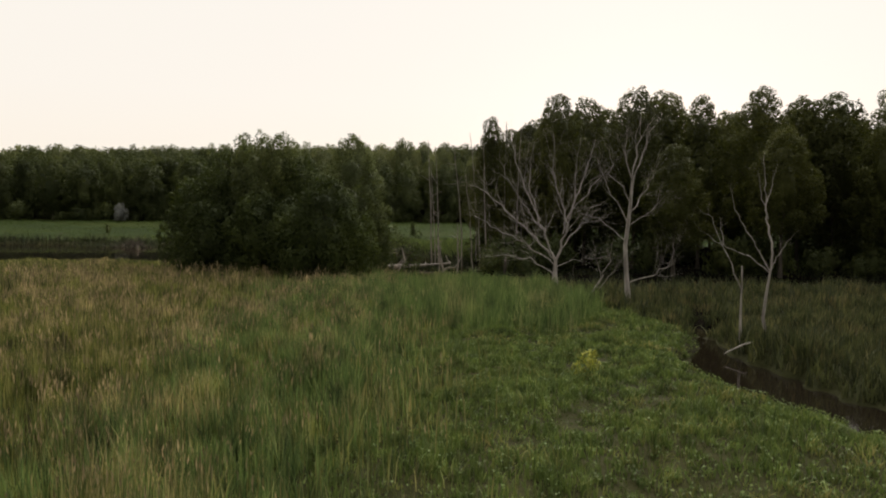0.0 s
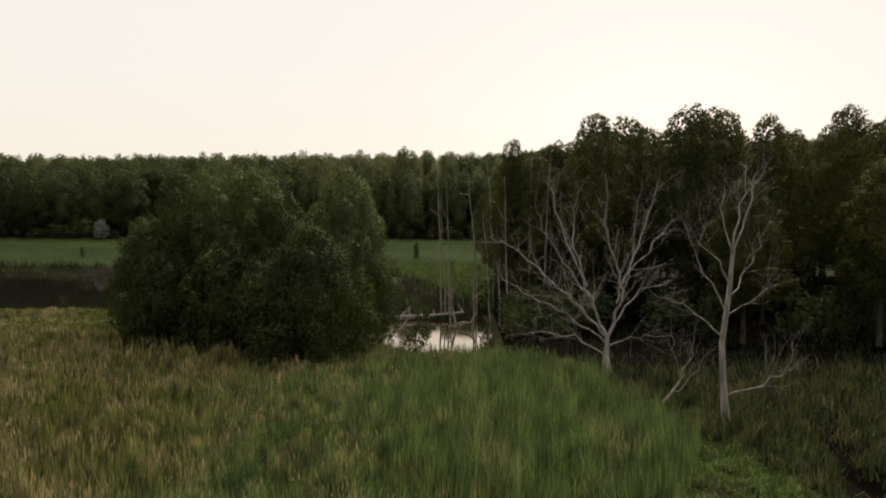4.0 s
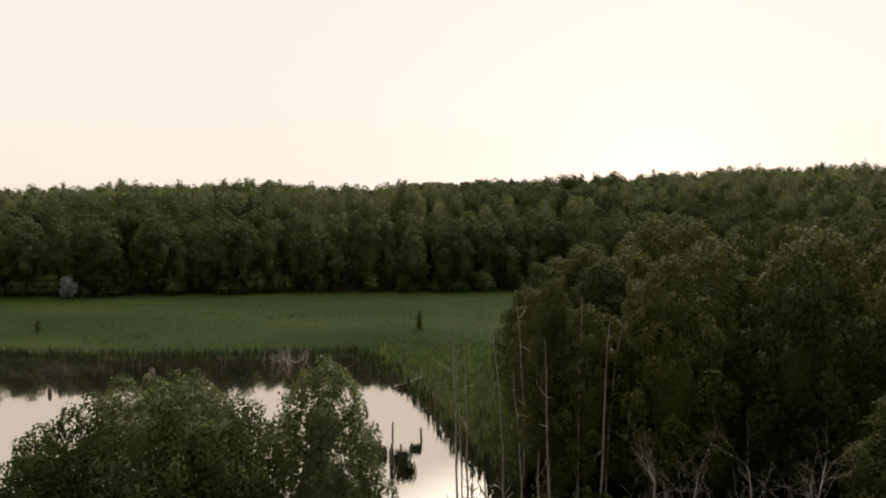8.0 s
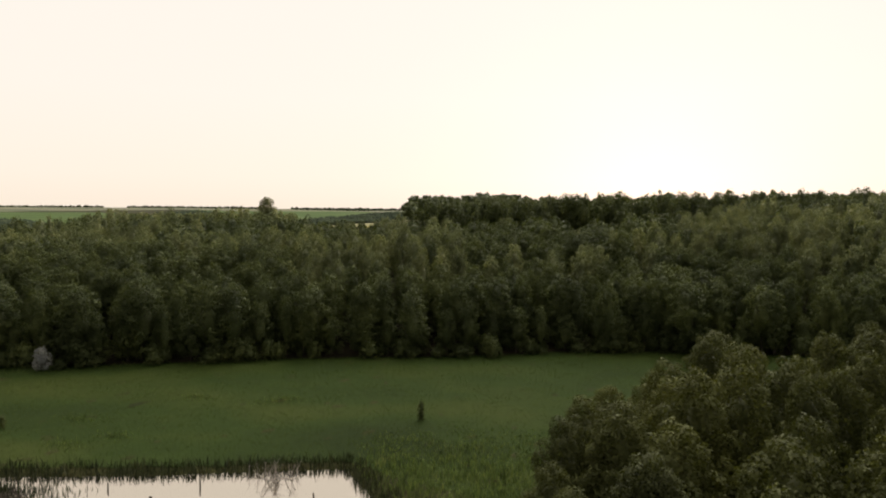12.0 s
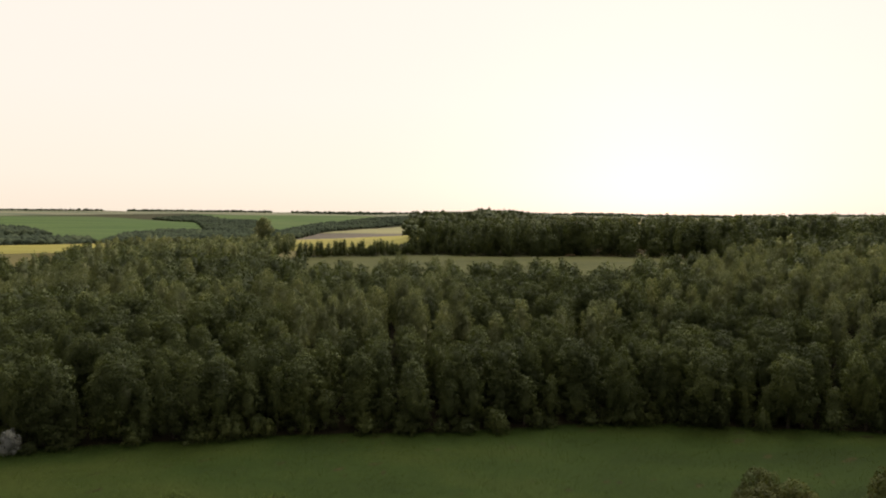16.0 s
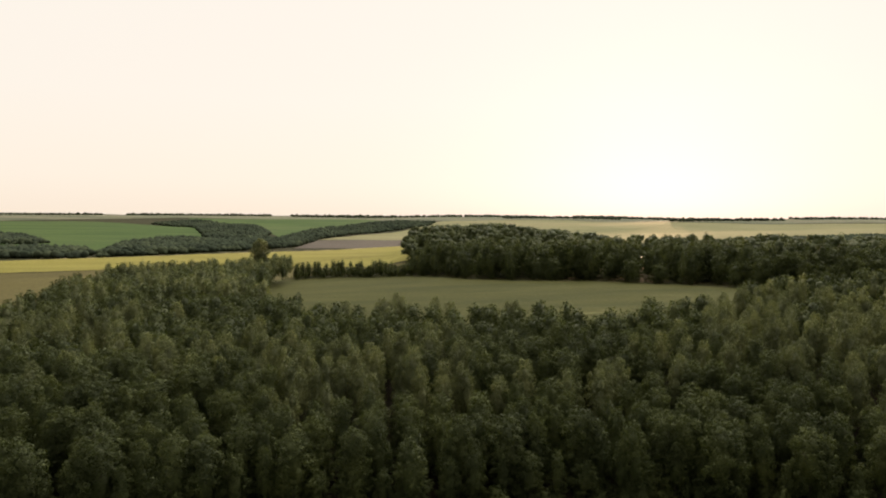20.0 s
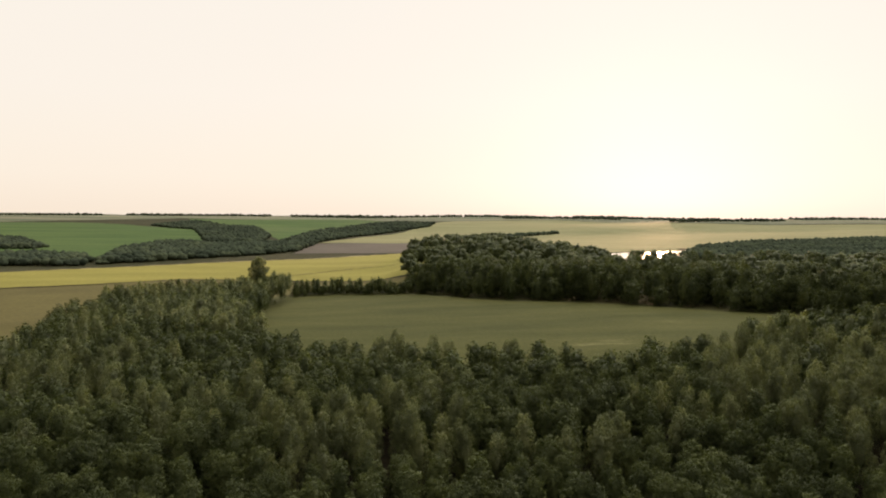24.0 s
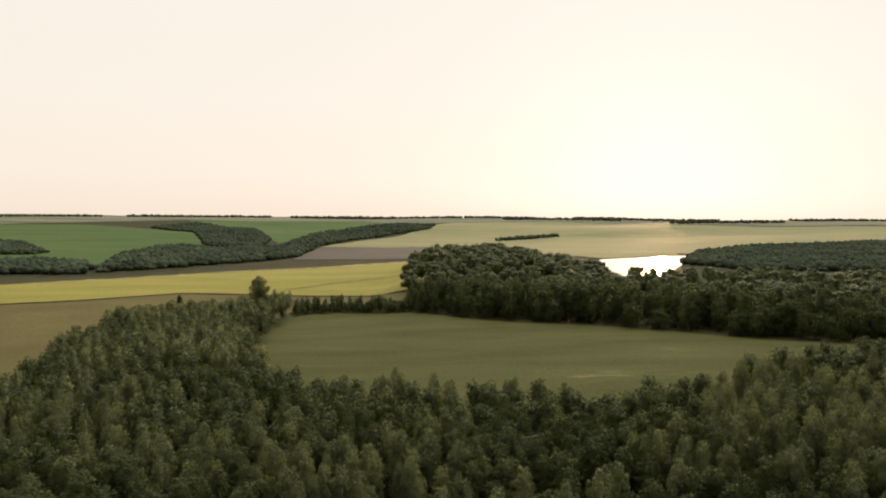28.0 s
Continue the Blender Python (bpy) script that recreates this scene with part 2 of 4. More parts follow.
STREAM_WATER.node_tree.nodes["Principled BSDF"].inputs["IOR"].default_value = 1.5

# ---- the lie of the land ----
POND = [(-95, 97), (-50, 97), (-30, 98), (-12, 100), (-6.6, 89), (-4, 84), (-2, 76), (-0.5, 70), (2.5, 61), (3, 54),
        (2.4, 46.2), (-4.6, 45.4), (-8, 55), (-18, 57), (-26, 61), (-40, 60), (-95, 58)]
LAKE = [(195, 850), (240, 815), (290, 925), (330, 1010), (420, 1200), (430, 1260), (250, 1130), (225, 1000), (205, 930)]
STREAM = [(12.3, 30.0, 0.2), (11.7, 28, 0.4), (10.5, 24.2, 0.5), (9.6, 20.4, 1.4), (9.6, 17.6, 1.6),
          (11.0, 14.5, 1.3), (14.3, 10.8, 1.3), (22, 7.5, 1.4), (40, 2, 1.6)]
POND_Z, STREAM_Z, LAKE_Z = -0.3, -0.45, -4.0


def ease(a, b, v):
    v = np.clip((v - a) / (b - a), 0, 1)
    return v * v * (3 - 2 * v)


def outline(x, y, poly):
    """Distance to a closed outline, negative inside."""
    best, inside = np.full(x.shape, 1e9), np.zeros(x.shape, bool)
    for (ax, ay), (bx, by) in zip(poly, poly[1:] + poly[:1]):
        dx, dy = bx - ax, by - ay
        s = np.clip(((x - ax) * dx + (y - ay) * dy) / (dx * dx + dy * dy), 0, 1)
        best = np.minimum(best, np.hypot(x - ax - s * dx, y - ay - s * dy))
        if ay != by:
            inside ^= ((ay > y) != (by > y)) & (x < ax + (y - ay) * dx / dy)
    return np.where(inside, -best, best)


def channel(x, y):
    """Distance from the stream's edge, negative in the water."""
    best = np.full(x.shape, 1e9)
    for (ax, ay, aw), (bx, by, bw) in zip(STREAM, STREAM[1:]):
        dx, dy = bx - ax, by - ay
        s = np.clip(((x - ax) * dx + (y - ay) * dy) / (dx * dx + dy * dy), 0, 1)
        best = np.minimum(best, np.hypot(x - ax - s * dx, y - ay - s * dy) - (aw + s * (bw - aw)))
    return best + 0.18 * np.sin(x * 2.7 + y * 1.3) + 0.14 * np.sin(y * 3.9 - x * 1.7)


def ripple(x, y, size):
    a, b = x / size, y / size
    return (np.sin(a * 1.7 + 1.3 * np.sin(b * 1.1)) + np.sin(b * 2.1 + 1.7 * np.sin(a * 0.9 + 1)) + 0.6 * np.sin(a * 3.3 - b * 2.7)) / 2.6


def height(x, y):
    x, y = np.asarray(x, float), np.asarray(y, float)
    h = 0.12 * ripple(x, y, 1.6) + 0.1 * ripple(x, y, 5)
    edge = np.interp(x, [-140, -62, -26, 0, 35, 60, 160], [128, 132, 139, 142, 147, 144, 135])
    h = h + 2.5 * ease(edge - 42, edge, y) + 7.5 * ease(edge, edge + 40, y) + 5.5 * ease(edge + 35, edge + 115, y)
    crest = np.interp(x, [-900, -329, -221, -35, 60, 120, 200, 330, 600], [330, 551, 657, 793, 720, 460, 400, 390, 420])
    h = h + 0.6 * ripple(x, y, 60) * ease(150, 250, y) - 18 * ease(crest - 20, crest + 260, y)
    h = h + 48 * ease(1250, 4300, np.hypot(x, y)) * (y > 0) + 7 * ripple(x, y, 420) * ease(1300, 2200, y)
    h = h + 5.5 * np.tanh(x / 130) * ease(edge, edge + 60, y) * (1 - ease(crest - 20, crest + 260, y))
    h = h + 6.5 * ease(395, 520, y) * (1 - ease(640, 780, y)) * ease(-48, -18, x) * (1 - ease(35, 90, x))
    d = outline(x, y, POND)
    h = np.where(d < 0, np.maximum(POND_Z + 0.3 * d, -1.5), POND_Z + (h - POND_Z) * ease(-0.2, 1.8, d))
    h = h + 0.3 * np.exp(-((x - 12.1) ** 2 + (y - 22.2) ** 2) / 1.1)
    d = channel(x, y)
    h = np.where(d < 0, np.maximum(STREAM_Z + 0.5 * d, -1.0), STREAM_Z + (h - STREAM_Z) * ease(-0.25, 0.7, d))
    d = outline(x, y, LAKE)
    h = np.where(d < 0, np.maximum(LAKE_Z + 0.1 * d, -7), LAKE_Z + (h - LAKE_Z) * ease(-4, 60, d))
    return h


def flat(name, verts, faces, *rest):
    """A mesh from arrays of corners and of faces with equal corner counts; rest: perhaps normals, the material, perhaps True for smooth."""
    normals = rest[0] if isinstance(rest[0], np.ndarray) else None
    mat, soft = rest[-1] if rest[-1] is not True else rest[-2], rest[-1] is True or normals is not None
    verts, faces = np.asarray(verts, np.float32), np.asarray(faces, np.int32)
    me = bpy.data.meshes.new(name)
    n, k = faces.shape
    me.vertices.add(len(verts))
    me.vertices.foreach_set("co", verts.ravel())
    me.loops.add(n * k)
    me.loops.foreach_set("vertex_index", faces.ravel())
    me.polygons.add(n)
    me.polygons.foreach_set("loop_start", np.arange(0, n * k, k, dtype=np.int32))
    me.polygons.foreach_set("loop_total", np.full(n, k, np.int32))
    if soft:
        me.polygons.foreach_set("use_smooth", np.ones(n, bool))
    me.update(calc_edges=True)
    me.materials.append(mat)
    if normals is not None:
        me.normals_split_custom_set_from_vertices(normals.tolist())
    return me


def part(name, me, parent=None, label=""):
    ob = new(name, me)
    ob.parent = parent
    return tagged(ob, label=label)


def sheet(us, vs, zfun):
    """Corners and faces of a net over the lines us and vs."""
    gx, gy = np.meshgrid(us, vs, indexing="ij")
    verts = np.stack([gx, gy, zfun(gx, gy)], -1).reshape(-1, 3)
    i = np.arange(len(us) * len(vs)).reshape(len(us), len(vs))
    faces = np.stack([i[:-1, :-1], i[1:, :-1], i[1:, 1:], i[:-1, 1:]], -1).reshape(-1, 4)
    return verts, faces


def steps(*runs):
    return np.unique(np.concatenate([np.arange(a, b, s) for a, b, s in runs]))


xs = steps((-2900, -400, 100), (-400, -100, 15), (-100, -40, 3), (-40, 5, 1.0), (5, 20, 0.35), (20, 50, 1), (50, 100, 3), (100, 400, 15), (400, 2901, 100))
ys = steps((-1500, -100, 200), (-100, 0, 10), (0, 9, 1), (9, 36, 0.35), (36, 60, 0.8), (60, 110, 1), (110, 160, 2), (160, 420, 6), (420, 1300, 15), (1300, 4001, 60))
tagged(new("ground", flat("ground", *sheet(xs, ys, height), GROUND, True)), kind="structure",
       label="green marsh meadow rising to a wooded slope and far fields", category="ground")


def pool(name, poly, z, mat, label):
    bm = bmesh.new()
    bm.faces.new([bm.verts.new((x, y, z)) for x, y in poly])
    bmesh.ops.triangulate(bm, faces=bm.faces[:])
    me = bpy.data.meshes.new(name)
    bm.to_mesh(me)
    me.materials.append(mat)
    return tagged(new(name, me), label=label, category="water", kind="structure")


def grown(poly, by):
    cx, cy = sum(p[0] for p in poly) / len(poly), sum(p[1] for p in poly) / len(poly)
    return [(x + by * (x - cx) / math.hypot(x - cx, y - cy), y + by * (y - cy) / math.hypot(x - cx, y - cy)) for x, y in poly]


pool("water_pond", grown(POND, 1.2), POND_Z, WATER, "still pond mirroring the pale evening sky")
pool("water_lake", grown(LAKE, 8), LAKE_Z, LAKE_WATER, "distant lake shining white under the low sun")
left = [(x - w * 1.5, y) for x, y, w in STREAM]
right = [(x + w * 1.5, y) for x, y, w in STREAM]
pool("water_stream", left + right[::-1], STREAM_Z, STREAM_WATER, "dark peaty water in a narrow stream")


def strip(name, near, far, n, m, mat, lift, label):
    """Land cover draped between a near and a far edge line."""
    def along(line, u):
        line = np.array(line, float)
        run = np.r_[0, np.cumsum(np.hypot(*np.diff(line, axis=0).T))]
        return np.stack([np.interp(u * run[-1], run, line[:, k]) for k in (0, 1)], -1)
    u, v = np.linspace(0, 1, n), np.linspace(0, 1, m)
    p = along(near, u)[:, None] * (1 - v)[None, :, None] + along(far, u)[:, None] * v[None, :, None]
    verts = np.concatenate([p, (height(p[..., 0], p[..., 1]) + lift)[..., None]], -1).reshape(-1, 3)
    i = np.arange(n * m).reshape(n, m)
    faces = np.stack([i[:-1, :-1], i[1:, :-1], i[1:, 1:], i[:-1, 1:]], -1).reshape(-1, 4)
    return tagged(new(name, flat(name, verts, faces, mat, True)), label=label, category="field", kind="structure")


FRONT = [(-150, 127), (-81, 134), (-62, 133.5), (-26, 140.5), (0, 143), (17, 147), (35, 148), (60, 145), (100, 141), (170, 134)]
strip("field_meadow", [(-150, 99), (-50, 98.6), (-30, 99.6), (-12, 101.6), (-5, 96), (6, 90), (20, 96), (45, 98), (130, 100)], [(x, y + 2) for x, y in FRONT],
      140, 30, MEADOW, 0.06, "mown green meadow between the pond and the wood")
strip("forest_floor", FRONT, [(-150, 232), (-118, 232), (-60, 232), (0, 226), (57, 228), (105, 254), (185, 266)], 80, 40, FOREST_FLOOR, 0.2, "dark leafy floor of the wood")
# the next two strips carry the alders' shade in their near-black colour
strip("alder_floor", [(3.4, 56), (9, 51), (16, 47), (40, 45), (110, 46)], [(3.4, 62), (9, 72), (21, 88), (40, 94), (110, 97)], 80, 40, SHADED_FLOOR, 0.15, "floor under the alders, coloured near black for their shade")
strip("bank_floor", [(3.2, 46), (7, 43), (9.6, 34), (12.6, 25), (14, 20.5), (24, 15), (60, 20)], [(3.4, 56), (6, 54), (9, 52), (16, 48), (40, 46), (110, 47)], 150, 110, SHADED_FLOOR, 0.06, "bank ground before the alders, coloured near black for shade")
strip("field_clearing", [(-84, 240), (0, 205), (40, 196), (65, 206), (110, 226), (200, 248)], [(-96, 400), (-57, 412), (-26, 402), (15, 362), (50, 343), (81, 325), (108, 309), (127, 297), (210, 270)],
      60, 40, CLEARING, 0.25, "olive grass clearing with pale streaks inside the wood")
EDGE = [(-800, 200), (-500, 330), (-264, 450), (-237, 462), (-217, 476), (-180, 508), (-139, 500), (-69, 485), (-12, 466)]
strip("field_fallow", [(-650, 40), (-450, 110), (-300, 140), (-160, 190), (-125, 228), (-115, 300), (-104, 372), (-76, 418), (-14, 440)], EDGE,
      80, 40, FALLOW, 0.3, "brown fallow field beside the wood")
strip("field_yellow", [(x, y + 2) for x, y in EDGE], [(-900, 335), (-700, 430), (-329, 560), (-221, 667), (-120, 738), (-35, 800), (-15, 800)],
      90, 40, RAPE, 0.35, "bright yellow flowering crop field on a low rise")
strip("field_track", [(x, y - 5) for x, y in EDGE], [(x, y - 1) for x, y in EDGE],
      90, 2, FOREST_FLOOR, 0.5, "dark farm track between two fields")
strip("crop_track", [(-112, 524), (-103.7, 531), (-80.4, 562), (-61, 581), (-33, 598)], [(-113.5, 526), (-105, 533), (-82, 564), (-62, 583.5), (-33, 601)],
      30, 2, FALLOW, 0.5, "narrow wheel track through the yellow crop")
strip("field_stubble", [(-329, 562), (-221, 669), (-120, 740), (-35, 802), (-10, 802)], [(-329, 567), (-221, 675), (-120, 747), (-35, 810), (-10, 810)],
      60, 2, STUBBLE, 0.5, "pale bare strip on the crest of the field")
strip("field_green", [(-1300, 700), (-480, 782), (-414, 832), (-430, 940), (-496, 1088), (-530, 1326), (-500, 1470)], [(-2300, 2300), (-1520, 2394), (-1300, 2440), (-1100, 2300), (-911, 2171), (-800, 2080), (-698, 1970)],
      60, 50, CROP_GREEN, 0.6, "smooth green crop field on a distant slope")
strip("field_far_green", [(-960, 2720), (-640, 2360), (-417, 1702), (-325, 1440)], [(-1100, 3000), (-757, 3062), (-478, 3300), (-225, 2926)],
      40, 30, CROP_GREEN, 0.8, "pale green field on a far slope")
strip("field_pale", [(-250, 1400), (-6, 1440), (188, 1216), (249, 1144), (445, 1258), (617, 1497), (1136, 1803), (2000, 2200)], [(38, 3058), (300, 3200), (614, 3300), (933, 2900), (1298, 2700), (1900, 2600), (2400, 2600), (2700, 2600)],
      60, 50, CROP_PALE, 0.7, "wide pale straw-green field on a far slope")
strip("field_ploughed", [(-221, 1045), (-120, 1060), (-60, 1085), (0, 1110)], [(-246, 1360), (-166, 1420), (-76, 1440), (-6, 1430)],
      30, 20, PLOUGHED, 0.6, "brown ploughed field behind the yellow crop")
strip("field_distant", [(-2800, 2400), (-1540, 2420), (-1100, 3030), (-757, 3100), (-470, 3340), (-215, 2960), (45, 3100), (300, 3240), (614, 3340), (933, 2940), (1298, 2740), (2700, 2640)],
      [(-2800, 3950), (-2000, 3950), (-1400, 3950), (-1000, 3950), (-700, 3950), (-350, 3950), (60, 3950), (400, 3950), (800, 3950), (1250, 3950), (1700, 3950), (2800, 3950)],
      80, 30, CROP_DISTANT, 0.8, "pale fields fading towards the horizon")


# ---- plants ----
rng = np.random.default_rng(7)
_t = bmesh.new()
bmesh.ops.create_icosphere(_t, subdivisions=1, radius=1)
ICO_V, ICO_F = np.array([v.co[:] for v in _t.verts]), np.array([[v.index for v in f.verts] for f in _t.faces])
_t.free()
_t = bmesh.new()
bmesh.ops.create_icosphere(_t, subdivisions=2, radius=1)
BALL_V, BALL_F = np.array([v.co[:] for v in _t.verts]), np.array([[v.index for v in f.verts] for f in _t.faces])
_t.free()


def cards(c, n, size, lean=0.5, long=1.0):
    """Leaf clumps: small bent diamonds at c, facing about n."""
    n = n + rng.normal(0, lean, n.shape)
    n /= np.linalg.norm(n, axis=1, keepdims=True) + 1e-9
    u = np.cross(n, rng.normal(0, 1, n.shape))
    u /= np.linalg.norm(u, axis=1, keepdims=True) + 1e-9
    v = np.cross(n, u)
    a = (size * rng.uniform(0.6, 1.3, len(c)))[:, None]
    b = a * rng.uniform(0.55, 0.95, len(c))[:, None]
    if long != 1.0:
        u = u * (1, 1, long)
    verts = np.stack([c + u * a, c + v * b + n * a * 0.25, c - u * a, c - v * b + n * a * 0.25], 1).reshape(-1, 3)
    i = 4 * np.arange(len(c))[:, None]
    return verts, np.concatenate([i + (0, 1, 2), i + (0, 2, 3)], 0)


def joined(pieces):
    verts, faces, normals, at = [], [], [], 0
    for v, f, *n in pieces:
        verts.append(v)
        faces.append(f + at)
        normals += n
        at += len(v)
    return (np.concatenate(verts), np.concatenate(faces), *([np.concatenate(normals)] if normals else []))


def unit(v):
    return v / (np.linalg.norm(v, axis=-1, keepdims=True) + 1e-9)


def foliage(lobes, per_area, size, lean=0.55, core=0.78, long=1.0, fine=False):
    """A crown of leaf clumps over overlapping lobes (x, y, z, rx, ry, rz), each round a dense heart."""
    lobes = np.array(lobes, float)
    low, high = (lobes[:, :3] - lobes[:, 3:]).min(0), (lobes[:, :3] + lobes[:, 3:]).max(0)
    mid, span = (low + high) / 2, (high - low) / 2
    mid[2] -= 0.25 * span[2]
    out = []
    for k, lobe in enumerate(lobes):
        r = lobe[3:]
        area = 4 * math.pi * ((r[0] * r[1]) ** 1.6 / 3 + (r[0] * r[2]) ** 1.6 / 3 + (r[1] * r[2]) ** 1.6 / 3) ** (1 / 1.6)
        d = rng.normal(0, 1, (max(6, int(area * per_area)), 3)) + (0, 0, 0.25)
        d /= np.linalg.norm(d, axis=1, keepdims=True)
        wob = 1 + 0.10 * np.sin(5 * d[:, 0] + k) * np.sin(4 * d[:, 1] + 2 * k) + 0.06 * np.sin(7 * d[:, 2] + 3 * k)
        p = lobe[:3] + d * r * (wob * rng.uniform(0.76, 1.16, len(d)))[:, None]
        keep = np.ones(len(p), bool)
        for j, other in enumerate(lobes):
            if j != k:
                keep &= (((p - other[:3]) / (other[3:] * 0.76)) ** 2).sum(1) > 1
        p, d = p[keep], (d / r)[keep]
        if len(p):
            face = unit(d) + (0, 0, 0.25)
            v, f = cards(p, face, size, lean, long)
            soft = unit(0.95 * unit(d) + 0.45 * unit((p - mid) / span) + rng.normal(0, 0.16, p.shape))
            out.append((v, f, np.repeat(soft, 4, 0)))
        if k > 1 and per_area > 2:
            continue
        ball, tris = (BALL_V, BALL_F) if fine else (ICO_V, ICO_F)
        v = lobe[:3] + ball * r * core * rng.uniform(0.8 if fine else 0.84, 1.16 if fine else 1.12, (len(ball), 1))
        out.append((v, tris, unit(0.5 * ball + 0.6 * unit((v - mid) / span) + rng.normal(0, 0.3, v.shape) + (0, 0, 0.05))))
    return joined(out)


def broad_lobes(h, r, base=0.3, n=12, lump=1.0):
    out = [(0, 0, h * (base + 1) / 2 - 0.03 * h, r * 0.56, r * 0.56, h * (1 - base) * 0.42), (0, 0, h - r * 0.72, r * 0.5, r * 0.5, r * 0.64)]
    for k in range(n):
        f = rng.uniform(0.05, 0.95)
        a = k * 2.4 + rng.uniform(-0.4, 0.4)
        ring = r * 0.8 * min(1, 1.25 * (1.02 - f)) ** 0.5 * rng.uniform(0.75, 1.1)
        s = lump * r * rng.uniform(0.34, 0.5) * (1.1 - 0.35 * f)
        out.append((ring * math.cos(a), ring * math.sin(a), h * (base + (0.93 - base) * f) - s * 0.3, s, s, s * rng.uniform(0.8, 1.15)))
    return out


def crown_lobes(h, r, base, n, lump=0.3, full=0.5, upright=1.0):
    """Clumps of leaves over an egg-shaped crown; full 0.5 is a dome, 0.8 a cone; upright stretches the clumps."""
    out = [(0, 0, h * (base + 0.42 * (1 - base)), r * 0.66, r * 0.66, h * (1 - base) * 0.42), (0, 0, h * (1 - 0.26 * (1 - base)), r * 0.46, r * 0.46, h * (1 - base) * 0.17)]
    turn = rng.uniform(0, 6.28)
    for k in range(n):
        f = ((k + rng.uniform(0.1, 0.9)) / n) ** 0.85
        a = turn + k * 2.4 + rng.normal(0, 0.5)
        w = (1 - (0.96 * f) ** (1.2 / full)) ** full * min(1.0, 0.72 + 1.1 * f)
        s = lump * r * rng.uniform(0.65, 1.35) * (1.12 - 0.3 * f)
        ring = max(0.0, r * w * rng.uniform(0.78, 1.2) - 0.55 * s)
        tall = s * upright * rng.uniform(0.75, 1.1)
        out.append((ring * math.cos(a), ring * math.sin(a), h * (base + (1 - base) * f) - 0.85 * tall * f + 0.3 * tall * (1 - f), s * rng.uniform(0.85, 1.15), s, tall))
    grow = h / max(p[2] + p[5] for p in out)
    return [(x, y, z * grow, a, b, c * grow) for x, y, z, a, b, c in out]


def tube(points, radii, sides=6):
    """A tapered limb along points."""
    pts = np.array(points, float)
    along = np.gradient(pts, axis=0)
    along /= np.linalg.norm(along, axis=1, keepdims=True) + 1e-9
    ref = np.array((0.31, 0.95, 0.05))
    u = np.cross(along, ref)
    u /= np.linalg.norm(u, axis=1, keepdims=True) + 1e-9
    v = np.cross(along, u)
    a = np.arange(sides) * 2 * math.pi / sides
    ring = u[:, None] * np.cos(a)[None, :, None] + v[:, None] * np.sin(a)[None, :, None]
    verts = (pts[:, None] + ring * np.array(radii, float)[:, None, None]).reshape(-1, 3)
    i = np.arange(len(pts) * sides).reshape(len(pts), sides)
    j = np.roll(i, -1, 1)
    q = np.stack([i[:-1], j[:-1], j[1:], i[1:]], -1).reshape(-1, 4)
    return verts, np.concatenate([q[:, :3], q[:, [0, 2, 3]]])


def trunk(h, r, top=0.9, limbs=5):
    n = 7
    z = np.linspace(-0.3, h * top, n)
    bend = np.cumsum(rng.normal(0, 0.05, (n, 2)), 0)
    pts = np.c_[bend, z]
    rad = r * (1 - 0.85 * np.linspace(0, 1, n))
    rad[0] *= 1.35
    out = [tube(pts, rad, 7)]
    for k in range(limbs):
        f = rng.uniform(0.3, 0.8)
        p = np.array([np.interp(f * h * top, z, pts[:, c]) for c in range(3)])
        a, reach = rng.uniform(0, 6.28), h * 0.16 * rng.uniform(0.7, 1.3)
        tip = p + (reach * math.cos(a), reach * math.sin(a), reach * 0.9)
        out.append(tube([p, (p + tip) / 2 + (0, 0, -0.1 * reach), tip], [r * 0.4, r * 0.25, r * 0.08], 5))
    return joined(out)


def tree(name, trunk_me, crown_me, label, category="tree", group=""):
    root = new(name)
    root.empty_display_size = 0.5
    part("trunk", trunk_me, root)
    part("crown", crown_me, root)
    return tagged(root, label=label, category=category, group=group)


def scatter(poly, gap, seed, spread=0.42):
    """Places inside an outline, about gap apart."""
    g = np.random.default_rng(seed)
    px, py = [p[0] for p in poly], [p[1] for p in poly]
    gx, gy = np.meshgrid(np.arange(min(px), max(px), gap), np.arange(min(py), max(py), gap * 0.9))
    gx = gx + (np.arange(gx.shape[0]) % 2)[:, None] * gap / 2
    gx, gy = gx.ravel() + g.uniform(-spread, spread, gx.size) * gap, gy.ravel() + g.uniform(-spread, spread, gx.size) * gap
    ok = outline(gx, gy, poly) < 0
    return np.c_[gx, gy][ok]


def wood(name, places, kinds, mat, label, size=(0.68, 1.08), tall=(0.84, 1.08), seed=1):
    """One mesh of many far trees, from a few crown shapes (corners, faces)."""
    g = np.random.default_rng(seed)
    pieces = []
    z = height(places[:, 0], places[:, 1])
    for (x, y), h in zip(places, z):
        v, f, *q = kinds[g.integers(len(kinds))]
        a, s, k = g.uniform(0, 6.28), g.uniform(*size), g.uniform(*tall)
        c, n = math.cos(a), math.sin(a)
        pieces.append((np.stack([x + s * (v[:, 0] * c - v[:, 1] * n), y + s * (v[:, 0] * n + v[:, 1] * c), h + k * v[:, 2]], -1), f,
                       *[np.stack([e[:, 0] * c - e[:, 1] * n, e[:, 0] * n + e[:, 1] * c, e[:, 2]], -1) for e in q]))
    return tagged(new(name, flat(name, *joined(pieces), mat)), label=label, category="woodland", kind="stuff")


